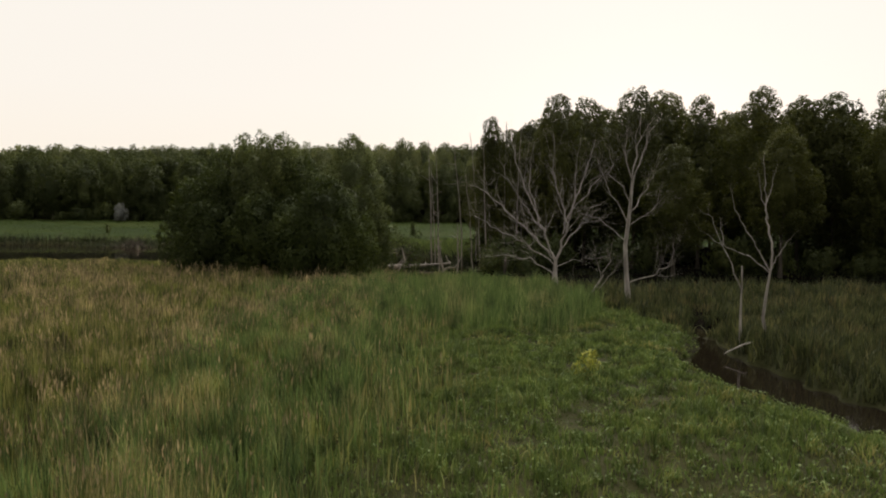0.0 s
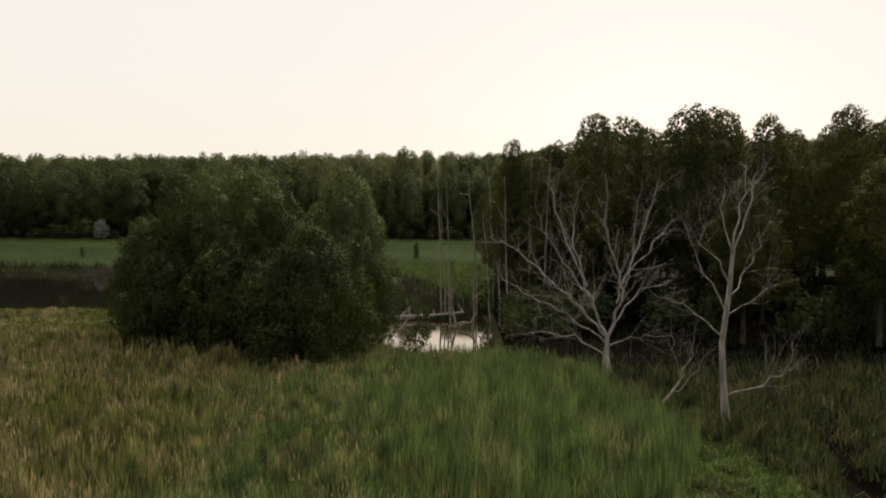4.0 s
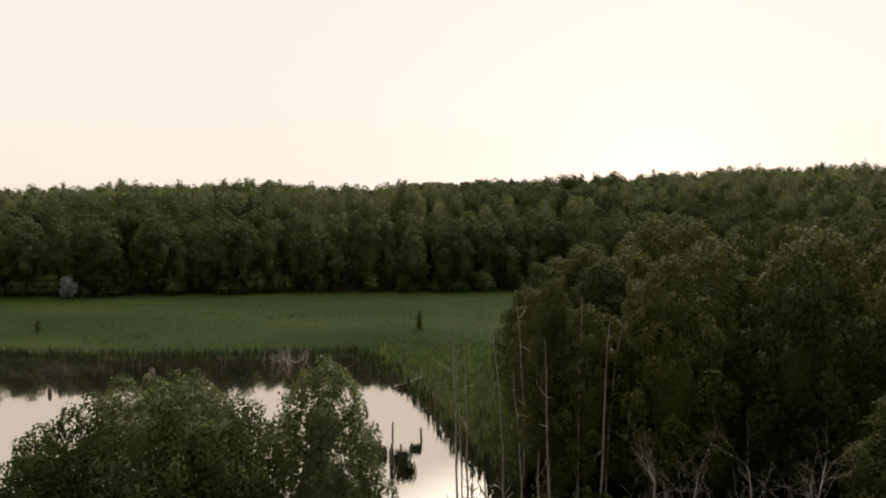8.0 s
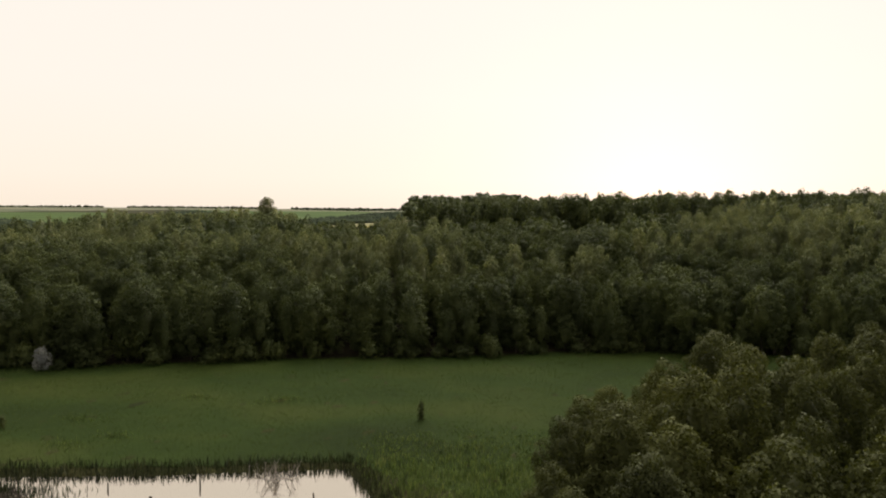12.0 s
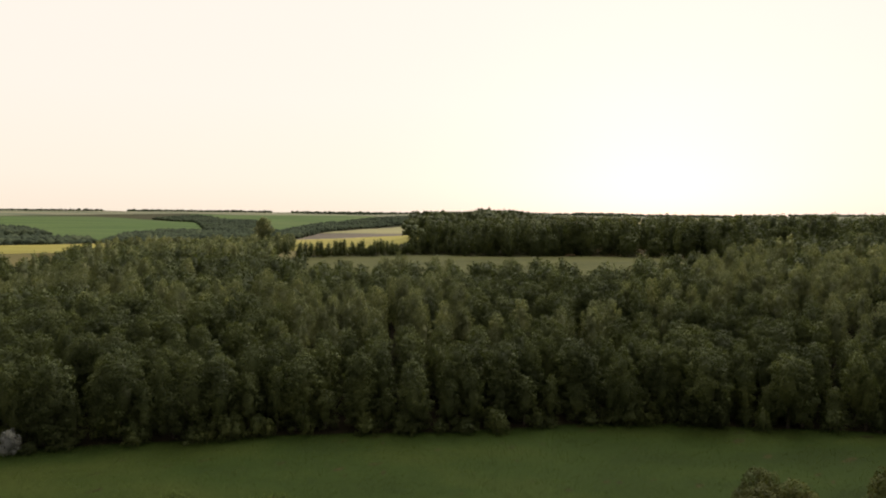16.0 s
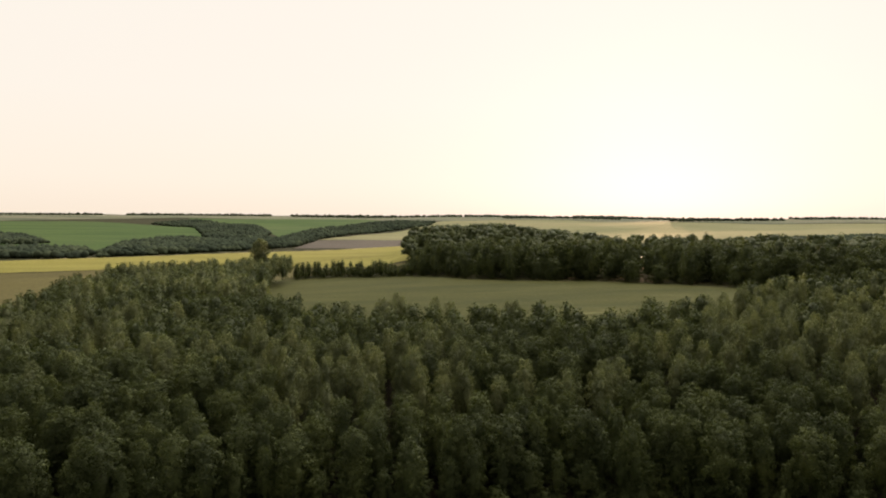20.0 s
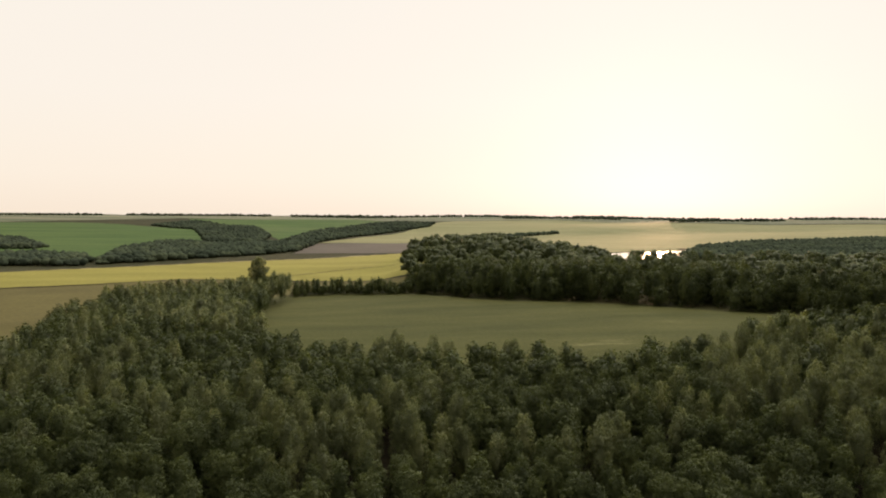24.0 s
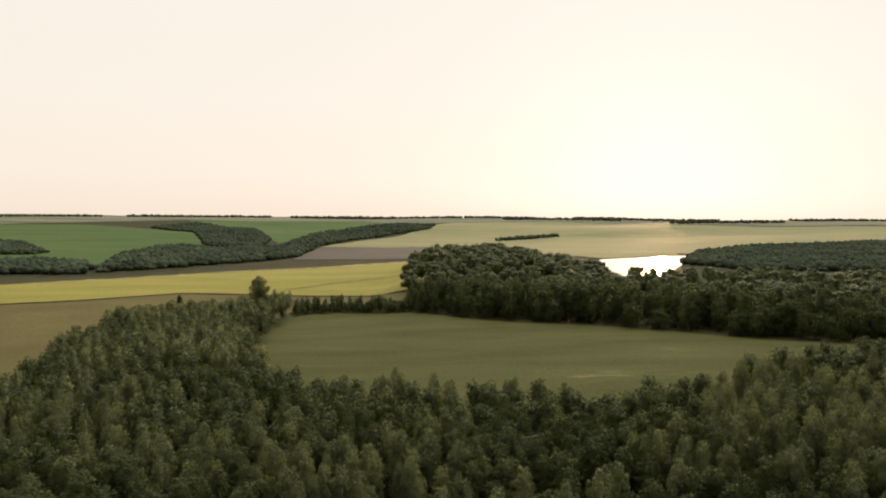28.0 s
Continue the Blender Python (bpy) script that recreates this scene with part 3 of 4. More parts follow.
# the wooded slope across the meadow
BACK = [(185, 254), (105, 237), (80, 226), (65, 218), (41, 208), (25, 212), (9, 217), (-14, 221), (-46, 228), (-62, 262), (-73, 300), (-78, 350), (-78, 402), (-150, 357), (-130, 270),
        (-118, 231), (-150, 210)]
SLOPE = FRONT + BACK
slope_places = scatter(SLOPE, 4.9, 3, 0.46)
slope_places = slope_places[np.argsort(np.hypot(slope_places[:, 0], slope_places[:, 1] - 60))]
rim = np.interp(slope_places[:, 0], [p[0] for p in FRONT], [p[1] for p in FRONT])
behind = slope_places[:, 1] - rim
birches = (0.42 + 0.6 * ripple(slope_places[:, 0] + 20, slope_places[:, 1], 26) + rng.normal(0, 0.16, len(behind)) > 0.5) & (behind > 16)
in_sight = np.abs(slope_places[:, 0] + 2) < 18 + 0.72 * (slope_places[:, 1] - 30)
single = in_sight & ((birches & (np.cumsum(birches & in_sight) <= 300)) | (~birches & (np.cumsum(~birches & in_sight) <= 300)))

oak_trees = [tree("oak_tree", flat("trunk", *trunk(12, 0.22, 0.8), BARK), flat("crown", *foliage(crown_lobes(12.6, r, base, 54, 0.23, full), 19.0, 0.12, 0.6, 0.7), LEAF_OAK),
                  "dark green broadleaf tree in the wood on the slope", group="broadleaf trees of the wood") for r, base, full in ((2.9, 0.06, 0.52), (2.7, 0.04, 0.56), (3.3, 0.08, 0.48), (2.6, 0.05, 0.56), (3.0, 0.12, 0.5), (2.4, 0.04, 0.58))]
birch_trees = [tree("birch_tree", flat("trunk", *trunk(13, 0.16, 0.9, 3), BARK), flat("crown", *foliage(crown_lobes(h, r, 0.22, 44, 0.24, full, 1.5), 20.0, 0.1, 0.6, 0.66, long=1.5), LEAF_BIRCH),
                    "slender grey-green birch in the wood", group="birches of the wood") for h, r, full in ((13.8, 2.1, 0.48), (13.2, 1.9, 0.5), (13.6, 2.3, 0.46), (14.2, 2.0, 0.52))]
used = set()


def place(src, x, y, s, k, turn, sink=0.05):
    """Sets the first of a kind in place, and copies for the rest."""
    if src in used:
        ob = copy_thing(src, pose(x, y, float(height(x, y)) - sink, 0, 0, turn))
    else:
        used.add(src)
        ob = src
        ob.matrix_basis = pose(x, y, float(height(x, y)) - sink, 0, 0, turn)
    ob.scale = (s, s, k)
    return ob


for (x, y), b, d in zip(slope_places[single], birches[single], behind[single]):
    pick = birch_trees if b else oak_trees
    wide = rng.uniform(0.82, 1.16) if b else rng.uniform(0.84, 1.28)
    place(pick[rng.integers(len(pick))], x, y, wide, 0.24 * wide + rng.uniform(0.64, 0.78), rng.uniform(0, 360))

for k in range(48):  # a closed hem of low crowns along the meadow
    x = -112 + 4.4 * k + rng.uniform(-1, 1)
    y = np.interp(x, [p[0] for p in FRONT], [p[1] for p in FRONT]) + rng.uniform(0.8, 2.2)
    place(oak_trees[k % 6], x, y, rng.uniform(0.62, 0.92), rng.uniform(0.5, 0.86), rng.uniform(0, 360))

far_oaks = [foliage(crown_lobes(12.6, r, 0.3, 18, 0.33, 0.56), 2.6, 0.27, 0.5, 0.78) for r in (3.2, 2.8, 3.5, 3.0)]
far_birches = [foliage(crown_lobes(14.2, r, 0.36, 16, 0.32, 0.58, 1.4), 3.6, 0.22, 0.5, 0.76, long=1.5) for r in (2.1, 1.9, 2.3)]
side_oaks = [foliage(crown_lobes(12.6, r, 0.35, 6, 0.42, 0.5), 0.5, 0.5, 0.45, 0.88) for r in (3.4, 3.0, 3.8)]
rest = ~single & in_sight
wood("oak_wood", slope_places[~in_sight], side_oaks, LEAF_OAK, "broadleaf wood further along the slope", (0.9, 1.3), (0.85, 1.05), seed=24)
wood("oak_wood", slope_places[rest & ~birches], far_oaks, LEAF_OAK, "dense dark green broadleaf wood on the slope", (0.8, 1.2), (0.8, 1.1), seed=4)
wood("birch_wood", slope_places[rest & birches], far_birches, LEAF_BIRCH, "dense grey-green birch wood on the slope", (0.8, 1.2), seed=5)

# the grove and the woods beyond the clearing
GROVE = [(-22, 404), (15, 366), (50, 347), (81, 329), (108, 313), (127, 301), (210, 272), (420, 250), (520, 420), (420, 640), (300, 690), (255, 650), (168, 436), (94, 440), (124, 640), (105, 740), (60, 790), (-5, 770), (-24, 560)]
grove_places = scatter(GROVE, 7.2, 8, 0.48)
front = (outline(grove_places[:, 0], grove_places[:, 1], GROVE) > -32) & (grove_places[:, 1] < 420) & (grove_places[:, 0] < 260)
small_oaks = [foliage(crown_lobes(16.5, r, 0.0, 24, 0.3, 0.5), 2.4, 0.32, 0.55, 0.76) for r in (4.4, 3.6, 5.2, 4.0, 3.2)]
tiny_oaks = [foliage(crown_lobes(16.0, r, 0.5, 6, 0.42, 0.45), 0.25, 0.6, 0.45, 0.92) for r in (5.2, 5.8, 4.8)]
hem = outline(grove_places[:, 0], grove_places[:, 1], GROVE) > -6
wood("grove_hem", grove_places[front & hem], small_oaks, LEAF_OAK, "low trees along the grove's edge", (0.6, 1.0), (0.5, 0.85), seed=26)
wood("grove_front", grove_places[front & ~hem], small_oaks, LEAF_OAK, "dark grove along the far side of the clearing", (0.75, 1.25), (0.78, 1.14), seed=6)
wood("grove_back", grove_places[~front & (rng.uniform(0, 1, len(front)) < 0.5)], tiny_oaks, LEAF_OAK, "rolling treetops of the grove behind", (0.75, 1.1), (0.74, 1.16), seed=7)
hedge_row = scatter([(-80, 396), (-57, 404), (-18, 394), (-18, 404), (-57, 414), (-80, 410)], 3.4, 9)
hedge_kinds = [foliage(crown_lobes(8.5, 2.3, 0.02, 12, 0.34, 0.55, 1.3), 3.0, 0.26, 0.5, 0.74) for k in range(4)]
wood("hedge", hedge_row, hedge_kinds, LEAF_OAK, "row of low trees and bushes along the clearing", (0.7, 1.1), (0.45, 1.15), seed=8)
LUMP = [joined([(np.array(q[:3]) + ICO_V * np.array(q[3:]) * rng.uniform(0.75, 1.2, (12, 1)), ICO_F, ICO_V) for q in ((0, 0, 4.5, 6.4, 6.0, 4.8), (rng.uniform(-4, 4), rng.uniform(-4, 4), 3.8, 5.0, 5.4, 4.0))]) for k in range(7)]
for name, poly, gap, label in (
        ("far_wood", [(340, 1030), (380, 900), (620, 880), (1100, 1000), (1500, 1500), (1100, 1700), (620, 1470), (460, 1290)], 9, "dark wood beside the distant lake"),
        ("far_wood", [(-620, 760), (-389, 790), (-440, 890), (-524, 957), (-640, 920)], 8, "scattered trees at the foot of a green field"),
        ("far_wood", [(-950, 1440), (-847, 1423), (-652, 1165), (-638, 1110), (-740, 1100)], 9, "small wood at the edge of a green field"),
        ("far_wood", [(-389, 815), (-489, 1074), (-526, 1306), (-503, 1384), (-408, 1250), (-338, 1343), (-246, 1355), (-226, 1100), (-270, 990), (-338, 872)], 8, "haze-grey valley wood behind the yellow field"),
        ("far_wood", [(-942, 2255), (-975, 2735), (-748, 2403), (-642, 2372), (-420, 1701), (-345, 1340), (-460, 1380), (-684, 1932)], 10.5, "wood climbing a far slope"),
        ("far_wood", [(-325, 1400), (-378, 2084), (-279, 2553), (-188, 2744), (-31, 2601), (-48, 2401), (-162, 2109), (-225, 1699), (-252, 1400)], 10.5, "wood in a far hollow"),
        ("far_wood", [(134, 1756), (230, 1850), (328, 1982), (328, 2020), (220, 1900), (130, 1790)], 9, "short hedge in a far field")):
    wood(name, scatter(poly, gap, 11), LUMP, LEAF_HAZED, label, (0.6, 1.15), (0.5, 1.2), seed=12)
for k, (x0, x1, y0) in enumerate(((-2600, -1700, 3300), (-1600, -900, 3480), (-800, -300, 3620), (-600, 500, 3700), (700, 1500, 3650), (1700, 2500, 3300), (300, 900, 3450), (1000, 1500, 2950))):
    wood("far_wood", scatter([(x0, y0), (x1, y0 + 80), (x1, y0 + 180), (x0, y0 + 120)], 26, 20 + k), LUMP, LEAF_HAZED, "dark line of woods on the horizon", (1.2, 2.2), (0.9, 1.6), seed=30 + k)

lone = tree("lone_oak", flat("trunk", *trunk(19, 0.35, 0.8), BARK), flat("crown", *foliage(crown_lobes(22.5, 5.0, 0.4, 36, 0.27, 0.55), 6, 0.26, 0.7, 0.6), LEAF_BIRCH),
            "tall lone broadleaf tree above the wood")
place(lone, -93, 385, 1.0, 1.0, 30)
field_bush = tree("field_bush", flat("trunk", *trunk(3, 0.1, 0.8), BARK), flat("crown", *foliage(broad_lobes(6, 2.0, 0.1, 8), 4, 0.4), LEAF_OAK),
                  "single dark bush at the edge of a field", "bush")
place(field_bush, -157, 448, 1.0, 1.0, 0)

# the alder wood beside the pond
ALDERS = [(5.5, 57), (5, 64), (8, 71), (12, 83), (20, 92), (30, 97), (50, 99), (100, 101), (110, 50), (60, 44), (30, 47.5), (16, 50), (9, 53)]
alder_places = scatter(ALDERS, 5.7, 15)
dist = -outline(alder_places[:, 0], alder_places[:, 1], ALDERS)
alder_near = (alder_places[:, 0] < 62)
alder_places = alder_places[(alder_places[:, 0] > 9) | (alder_places[:, 1] < 60)]
alder_near, dist = alder_places[:, 0] < 62, -outline(alder_places[:, 0], alder_places[:, 1], ALDERS)
ALDER_LABEL, ALDER_GROUP = "dark green alder in the wood beside the pond", "alders beside the pond"
edge_alders = [tree("alder_tree", flat("trunk", *trunk(12, 0.2, 0.85, 6), BARK), flat("crown", *foliage(crown_lobes(15.4, 3.2, base, 50, 0.22, 0.6, 1.2), 62, 0.08, 0.75, 0.55, fine=True), LEAF_ALDER),
                    ALDER_LABEL, group=ALDER_GROUP) for base in (0.22, 0.3, 0.26, 0.34)]
alders = [tree("alder_tree", flat("trunk", *trunk(12, 0.2, 0.85, 3), BARK), flat("crown", *foliage(crown_lobes(15.4, 3.2, base, 44, 0.24, 0.58, 1.2), 32, 0.11, 0.7, 0.62), LEAF_ALDER),
               ALDER_LABEL, group=ALDER_GROUP) for base in (0.16, 0.22, 0.26, 0.2)]
for (x, y), d in zip(alder_places[alder_near], dist[alder_near]):
    pick = edge_alders if d < 4.0 and x < 40 else alders
    place(pick[rng.integers(4)], x, y, rng.uniform(0.78, 1.1), rng.uniform(0.86, 1.02) * np.interp(x, [5, 10, 15], [0.78, 0.93, 1.0]) * np.interp(y, [60, 76], [1.0, 1.06]), rng.uniform(0, 360))
for x, y, s, k in ((4.6, 58.2, 0.55, 0.84), (17.3, 48.2, 0.8, 0.64), (24.5, 47.0, 0.8, 0.7), (6.2, 56.5, 0.7, 0.76), (5.6, 61.5, 0.72, 0.72), (5.2, 66.5, 0.75, 0.76), (4.9, 71.5, 0.75, 0.72), (6.8, 76.5, 0.85, 0.82), (9.2, 66, 0.95, 0.9), (9.5, 73, 0.95, 0.9), (9.0, 81.5, 0.9, 0.82), (12.2, 86.5, 0.85, 0.8),
                   (17, 92, 0.85, 0.75), (24, 97, 0.9, 0.8)):
    place(edge_alders[rng.integers(4)], x, y, s, k, rng.uniform(0, 360))
shrubs = [tree("undergrowth_shrub", flat("trunk", *trunk(1.6, 0.05, 0.8, 4), BARK), flat("crown", *foliage(crown_lobes(2.4, 1.3, 0.02, 20, 0.3, 0.5), 18, 0.1, 0.6, 0.74), LEAF_OAK),
               "dark leafy shrub at the foot of the alders", "shrub", "undergrowth of the alder wood") for k in range(3)]
for k in range(26):
    x = rng.uniform(4.5, 44)
    y = np.interp(x, [5, 9, 16, 30, 60], [54, 50, 48.5, 46.5, 44]) + rng.uniform(1, 4)
    place(shrubs[k % 3], x, y, rng.uniform(0.6, 1.3), rng.uniform(0.6, 1.5), rng.uniform(0, 360))
for x, y, k in ((3.9, 49.5, 0.8), (4.6, 52.5, 1.2), (4.1, 55.0, 1.0), (5.4, 50.6, 0.9), (5.8, 53.6, 1.4), (7.0, 51.8, 1.2), (6.6, 48.8, 0.6), (8.4, 50.2, 1.1)):
    place(shrubs[rng.integers(3)], x, y, 0.8 * k, k, rng.uniform(0, 360))
for k in range(34):
    place(shrubs[k % 3], rng.uniform(12, 62), rng.uniform(51, 64), rng.uniform(1.3, 1.8), rng.uniform(1.2, 1.9), rng.uniform(0, 360))
for k in range(16):
    f = k / 15
    x, y = np.interp(f, [0, 0.2, 0.5, 1], [5.6, 5.2, 10, 24]), np.interp(f, [0, 0.2, 0.5, 1], [57, 65, 79, 94])
    place(shrubs[k % 3], x + rng.normal(0, 0.6), y + rng.normal(0, 0.8), rng.uniform(0.7, 1.4), rng.uniform(0.8, 2.0), rng.uniform(0, 360))
for k in range(90):
    x = rng.uniform(-105, 100)
    y = np.interp(x, [p[0] for p in FRONT], [p[1] for p in FRONT]) - abs(rng.normal(0, 0.8)) + 0.4
    place(shrubs[k % 3], x, y, rng.uniform(0.8, 1.9), rng.uniform(0.6, 1.9), rng.uniform(0, 360))
wood("alder_wood", alder_places[~alder_near], far_oaks, LEAF_ALDER, "dark alders further along the marsh", seed=16)

# willows at the pond's near shore
def willow(name, lobes, h, label, mat=LEAF_WILLOW, per=80, size=0.06, lean=0.8):
    return tree(name, flat("trunk", *trunk(h, 0.14, 0.75, 6), BARK), flat("crown", *foliage(lobes, per, size, lean, 0.55, long=1.4, fine=True), mat), label, "bush", "willows by the pond")


for x, y, h, r, kind in ((-17.0, 47.6, 7.2, 2.0, 0), (-18.6, 50.0, 7.4, 2.0, 0), (-15.2, 47.8, 9.3, 2.3, 0), (-12.9, 47.0, 10.4, 2.5, 0), (-11.0, 47.2, 10.2, 2.4, 0), (-9.6, 46.4, 8.7, 2.1, 0), (-13.4, 51.6, 9.2, 2.6, 0),
                         (-10.4, 51.0, 8.4, 2.4, 0), (-6.3, 49.4, 10.6, 3.2, 1), (-5.0, 50.4, 5.4, 1.7, 0), (-7.0, 41.8, 7.2, 3.2, 1), (-15.4, 45.2, 5.4, 2.2, 0), (-11.8, 44.0, 6.0, 2.4, 0), (-9.2, 43.2, 5.6, 2.1, 0)):
    lobes = crown_lobes(h, r, 0.02, 96, 0.17, 0.66, 1.9) if kind else crown_lobes(h, r, 0.02, 52, 0.2, 0.5, 1.8)
    ob = willow("willow_bush", lobes, h, "tall pointed grey-green willow bush" if kind else "dense dark green willow bush by the pond", LEAF_SALLOW if h > 10 else LEAF_WILLOW)
    place(ob, x, y, 1.0, 1.0, rng.uniform(0, 360))
for x, y, h, per, label in ((-1.7, 44.6, 3.3, 30, "thin young sapling at the water's edge"), (-9.2, 55.0, 8.0, 7, "sparse young tree behind the willows"), (-11.2, 55.6, 8.4, 6, "sparse young tree behind the willows")):
    lobes = [(rng.normal(0, 0.3), rng.normal(0, 0.3), h * f, 0.6 * (1.1 - f) + 0.15, 0.6 * (1.1 - f) + 0.15, h * 0.09) for f in (0.2, 0.35, 0.5, 0.62, 0.75, 0.88, 0.97)]
    ob = tree("sapling", flat("trunk", *trunk(h, 0.05, 0.97, 9), BARK), flat("crown", *foliage(lobes, 3 * per, 0.06, 0.9, 0.05), LEAF_WILLOW), label, "sapling")
    place(ob, x, y, 1.0, 1.0, 0)

# shrubs of the far meadow
pale = tree("pale_shrub", flat("trunk", *trunk(3, 0.08, 0.8, 4), BARK), flat("crown", *foliage(crown_lobes(3.7, 1.4, 0.03, 26, 0.27, 0.5), 40, 0.09, 0.7, 0.7), LEAF_PALE), "pale silvery shrub at the foot of the wood", "shrub")
place(pale, -62, 131.5, 1, 1, 0)
for x, y, s, k in ((-59.6, 132, 1.0, 0.55), (-4.5, 114, 0.42, 0.8), (-53.5, 109, 0.35, 0.5)):
    sh = tree("meadow_shrub", flat("trunk", *trunk(2, 0.06, 0.8, 4), BARK), flat("crown", *foliage(crown_lobes(3.4, 1.2, 0.03, 18, 0.3, 0.5), 12, 0.16), LEAF_OAK), "small dark shrub standing in the meadow", "shrub")
    place(sh, x, y, s, k, 0)
herb = tree("yellow_herb", flat("trunk", *trunk(0.6, 0.02, 0.8, 4), BARK), flat("crown", *foliage(broad_lobes(0.9, 0.42, 0.05, 8), 160, 0.035, 0.9, 0.3), LEAF_YELLOW), "yellow-green flowering herb in the grass", "plant")
place(herb, 4.4, 16.9, 1, 1, 0)


# ---- dead trees ----
def branch(out, p, way, length, r, depth, g, rise=0.25):
    """A crooked limb that forks into thinner ones."""
    n = 5
    pts, d = [np.array(p, float)], np.array(way, float)
    for k in range(n):
        d = d + g.normal(0, 0.16, 3) + (0, 0, rise * 0.12)
        d /= np.linalg.norm(d)
        pts.append(pts[-1] + d * length / n)
    out.append(tube(pts, np.linspace(r, r * 0.35, n + 1), 5 if r > 0.02 else 3))
    if depth:
        for k in range(g.integers(3, 6)):
            f = g.uniform(0.25, 1.0)
            q = pts[min(n - 1, int(f * n))]
            side = d + g.normal(0, 0.75, 3)
            side[2] += rise
            branch(out, q, side / np.linalg.norm(side), length * g.uniform(0.35, 0.6), r * (0.62 - 0.3 * f), depth - 1, g, rise)


def dead_tree(x, y, trunk_line, r, limbs, seed, mat, label, depth=2, crook=0.07):
    """trunk_line and limbs: crooked lines as (across, up) with a depth of their own each."""
    g = np.random.default_rng(seed)
    root = new("dead_tree")
    root.location = (x, y, float(height(x, y)) - 0.1)
    line = np.array([(a, 0.0, z) for a, z in trunk_line])
    part("trunk", flat("trunk", *tube(line, np.linspace(r, r * 0.5, len(line)) * np.r_[1.35, np.ones(len(line) - 1)], 9), mat, True), root)
    for limb, away_y, r0 in limbs:
        pts = np.array([(a, away_y * k / (len(limb) - 1), z) for k, (a, z) in enumerate(limb)])
        fine = np.linspace(0, 1, 4 * len(pts) - 3)
        run = np.linspace(0, 1, len(pts))
        pts = np.stack([np.interp(fine, run, pts[:, c]) for c in range(3)], -1)
        pts[1:] += g.normal(0, crook, pts[1:].shape)
        rad = 0.46 * np.linspace(r0, r0 * 0.16, len(pts))
        out = [tube(pts, rad, 6)]
        for k in range(3 if depth else len(pts) - 4, len(pts)):
            for rep in range(2 if depth else 1):
                d = pts[k] - pts[k - 1]
                side = d / np.linalg.norm(d) + g.normal(0, 0.6, 3) + (0, 0, 0.3)
                branch(out, pts[k], side / np.linalg.norm(side), g.uniform(0.9, 2.1) * (1 if depth else 0.4), rad[k] * 0.34, max(0, depth - 1), g)
        arm = part("limb", flat("limb", *out[0], mat, True), root)
        if len(out) > 1:
            part("twig_spray", flat("twig_spray", *joined(out[1:]), mat), arm, "fine bare twigs")
    return tagged(root, label=label, category="dead tree")


dead_tree(7.4, 40.4, [(0, 0), (-0.05, 0.9), (0, 1.9)], 0.2, [
    ([(0, 1.8), (-1.3, 3.1), (-2.7, 4.4), (-4.4, 5.9), (-5.6, 6.5)], -0.8, 0.16),
    ([(0, 1.8), (-0.7, 3.3), (-1.3, 4.9), (-2.5, 7.8), (-2.7, 9.0)], 0.9, 0.15),
    ([(0, 1.8), (0.6, 4.0), (0.1, 5.6), (-0.3, 7.0), (-0.3, 9.5)], -0.6, 0.16),
    ([(0.5, 3.7), (1.2, 5.6), (2.0, 7.6), (2.5, 9.3)], 0.5, 0.12),
    ([(0, 0.8), (-1.6, 1.8), (-3.2, 2.1), (-4.7, 2.0)], -0.7, 0.09),
    ([(0.1, 1.4), (1.4, 1.9), (2.8, 2.1)], -0.5, 0.06),
    ([(0.2, 2.4), (1.6, 4.0), (3.3, 4.4)], 0.8, 0.09),
    ([(-0.1, 1.5), (-1.6, 2.6), (-3.2, 3.5), (-4.6, 4.2), (-5.4, 5.2)], 0.9, 0.1),
    ([(-0.6, 3.1), (-1.9, 5.0), (-3.0, 6.6), (-3.6, 8.2)], -0.3, 0.1),
    ([(-1.0, 4.2), (-1.7, 6.0), (-1.6, 7.6), (-1.5, 9.0)], 0.4, 0.09),
    ([(0.4, 3.4), (1.0, 5.0), (1.0, 7.0), (1.2, 9.2)], -0.8, 0.09),
    ([(0.9, 4.8), (2.2, 6.2), (3.4, 7.6)], 0.3, 0.08)], 21, DEAD_WOOD, "bleached leafless tree with wide crooked limbs")
dead_tree(9.7, 32.2, [(0, 0), (-0.15, 1.6), (-0.25, 3.2), (-0.05, 5.0), (0.05, 6.6)], 0.135, [
    ([(0.05, 6.4), (0.2, 8.0), (0.4, 9.5)], -0.3, 0.10),
    ([(0.05, 6.2), (0.6, 7.6), (0.9, 9.1)], 0.4, 0.08),
    ([(0, 6.0), (-0.3, 7.6), (-0.2, 8.8)], 0.3, 0.07),
    ([(-0.2, 4.4), (-1.2, 6.2), (-1.9, 7.5)], -0.5, 0.07),
    ([(-0.1, 5.4), (-0.9, 6.8), (-1.1, 8.1)], 0.4, 0.06),
    ([(0, 4.9), (0.8, 6.0), (1.5, 7.2)], 0.5, 0.07),
    ([(-0.2, 3.4), (-1.5, 4.6), (-2.4, 4.7)], 0.6, 0.06),
    ([(-0.1, 1.3), (1.2, 1.9), (1.9, 2.4), (2.0, 3.4)], -0.6, 0.06),
    ([(-0.1, 4.2), (0.9, 4.9), (1.5, 5.5)], -0.4, 0.05)], 22, DEAD_WOOD, "tall grey dead tree with a straight bare trunk", 2)
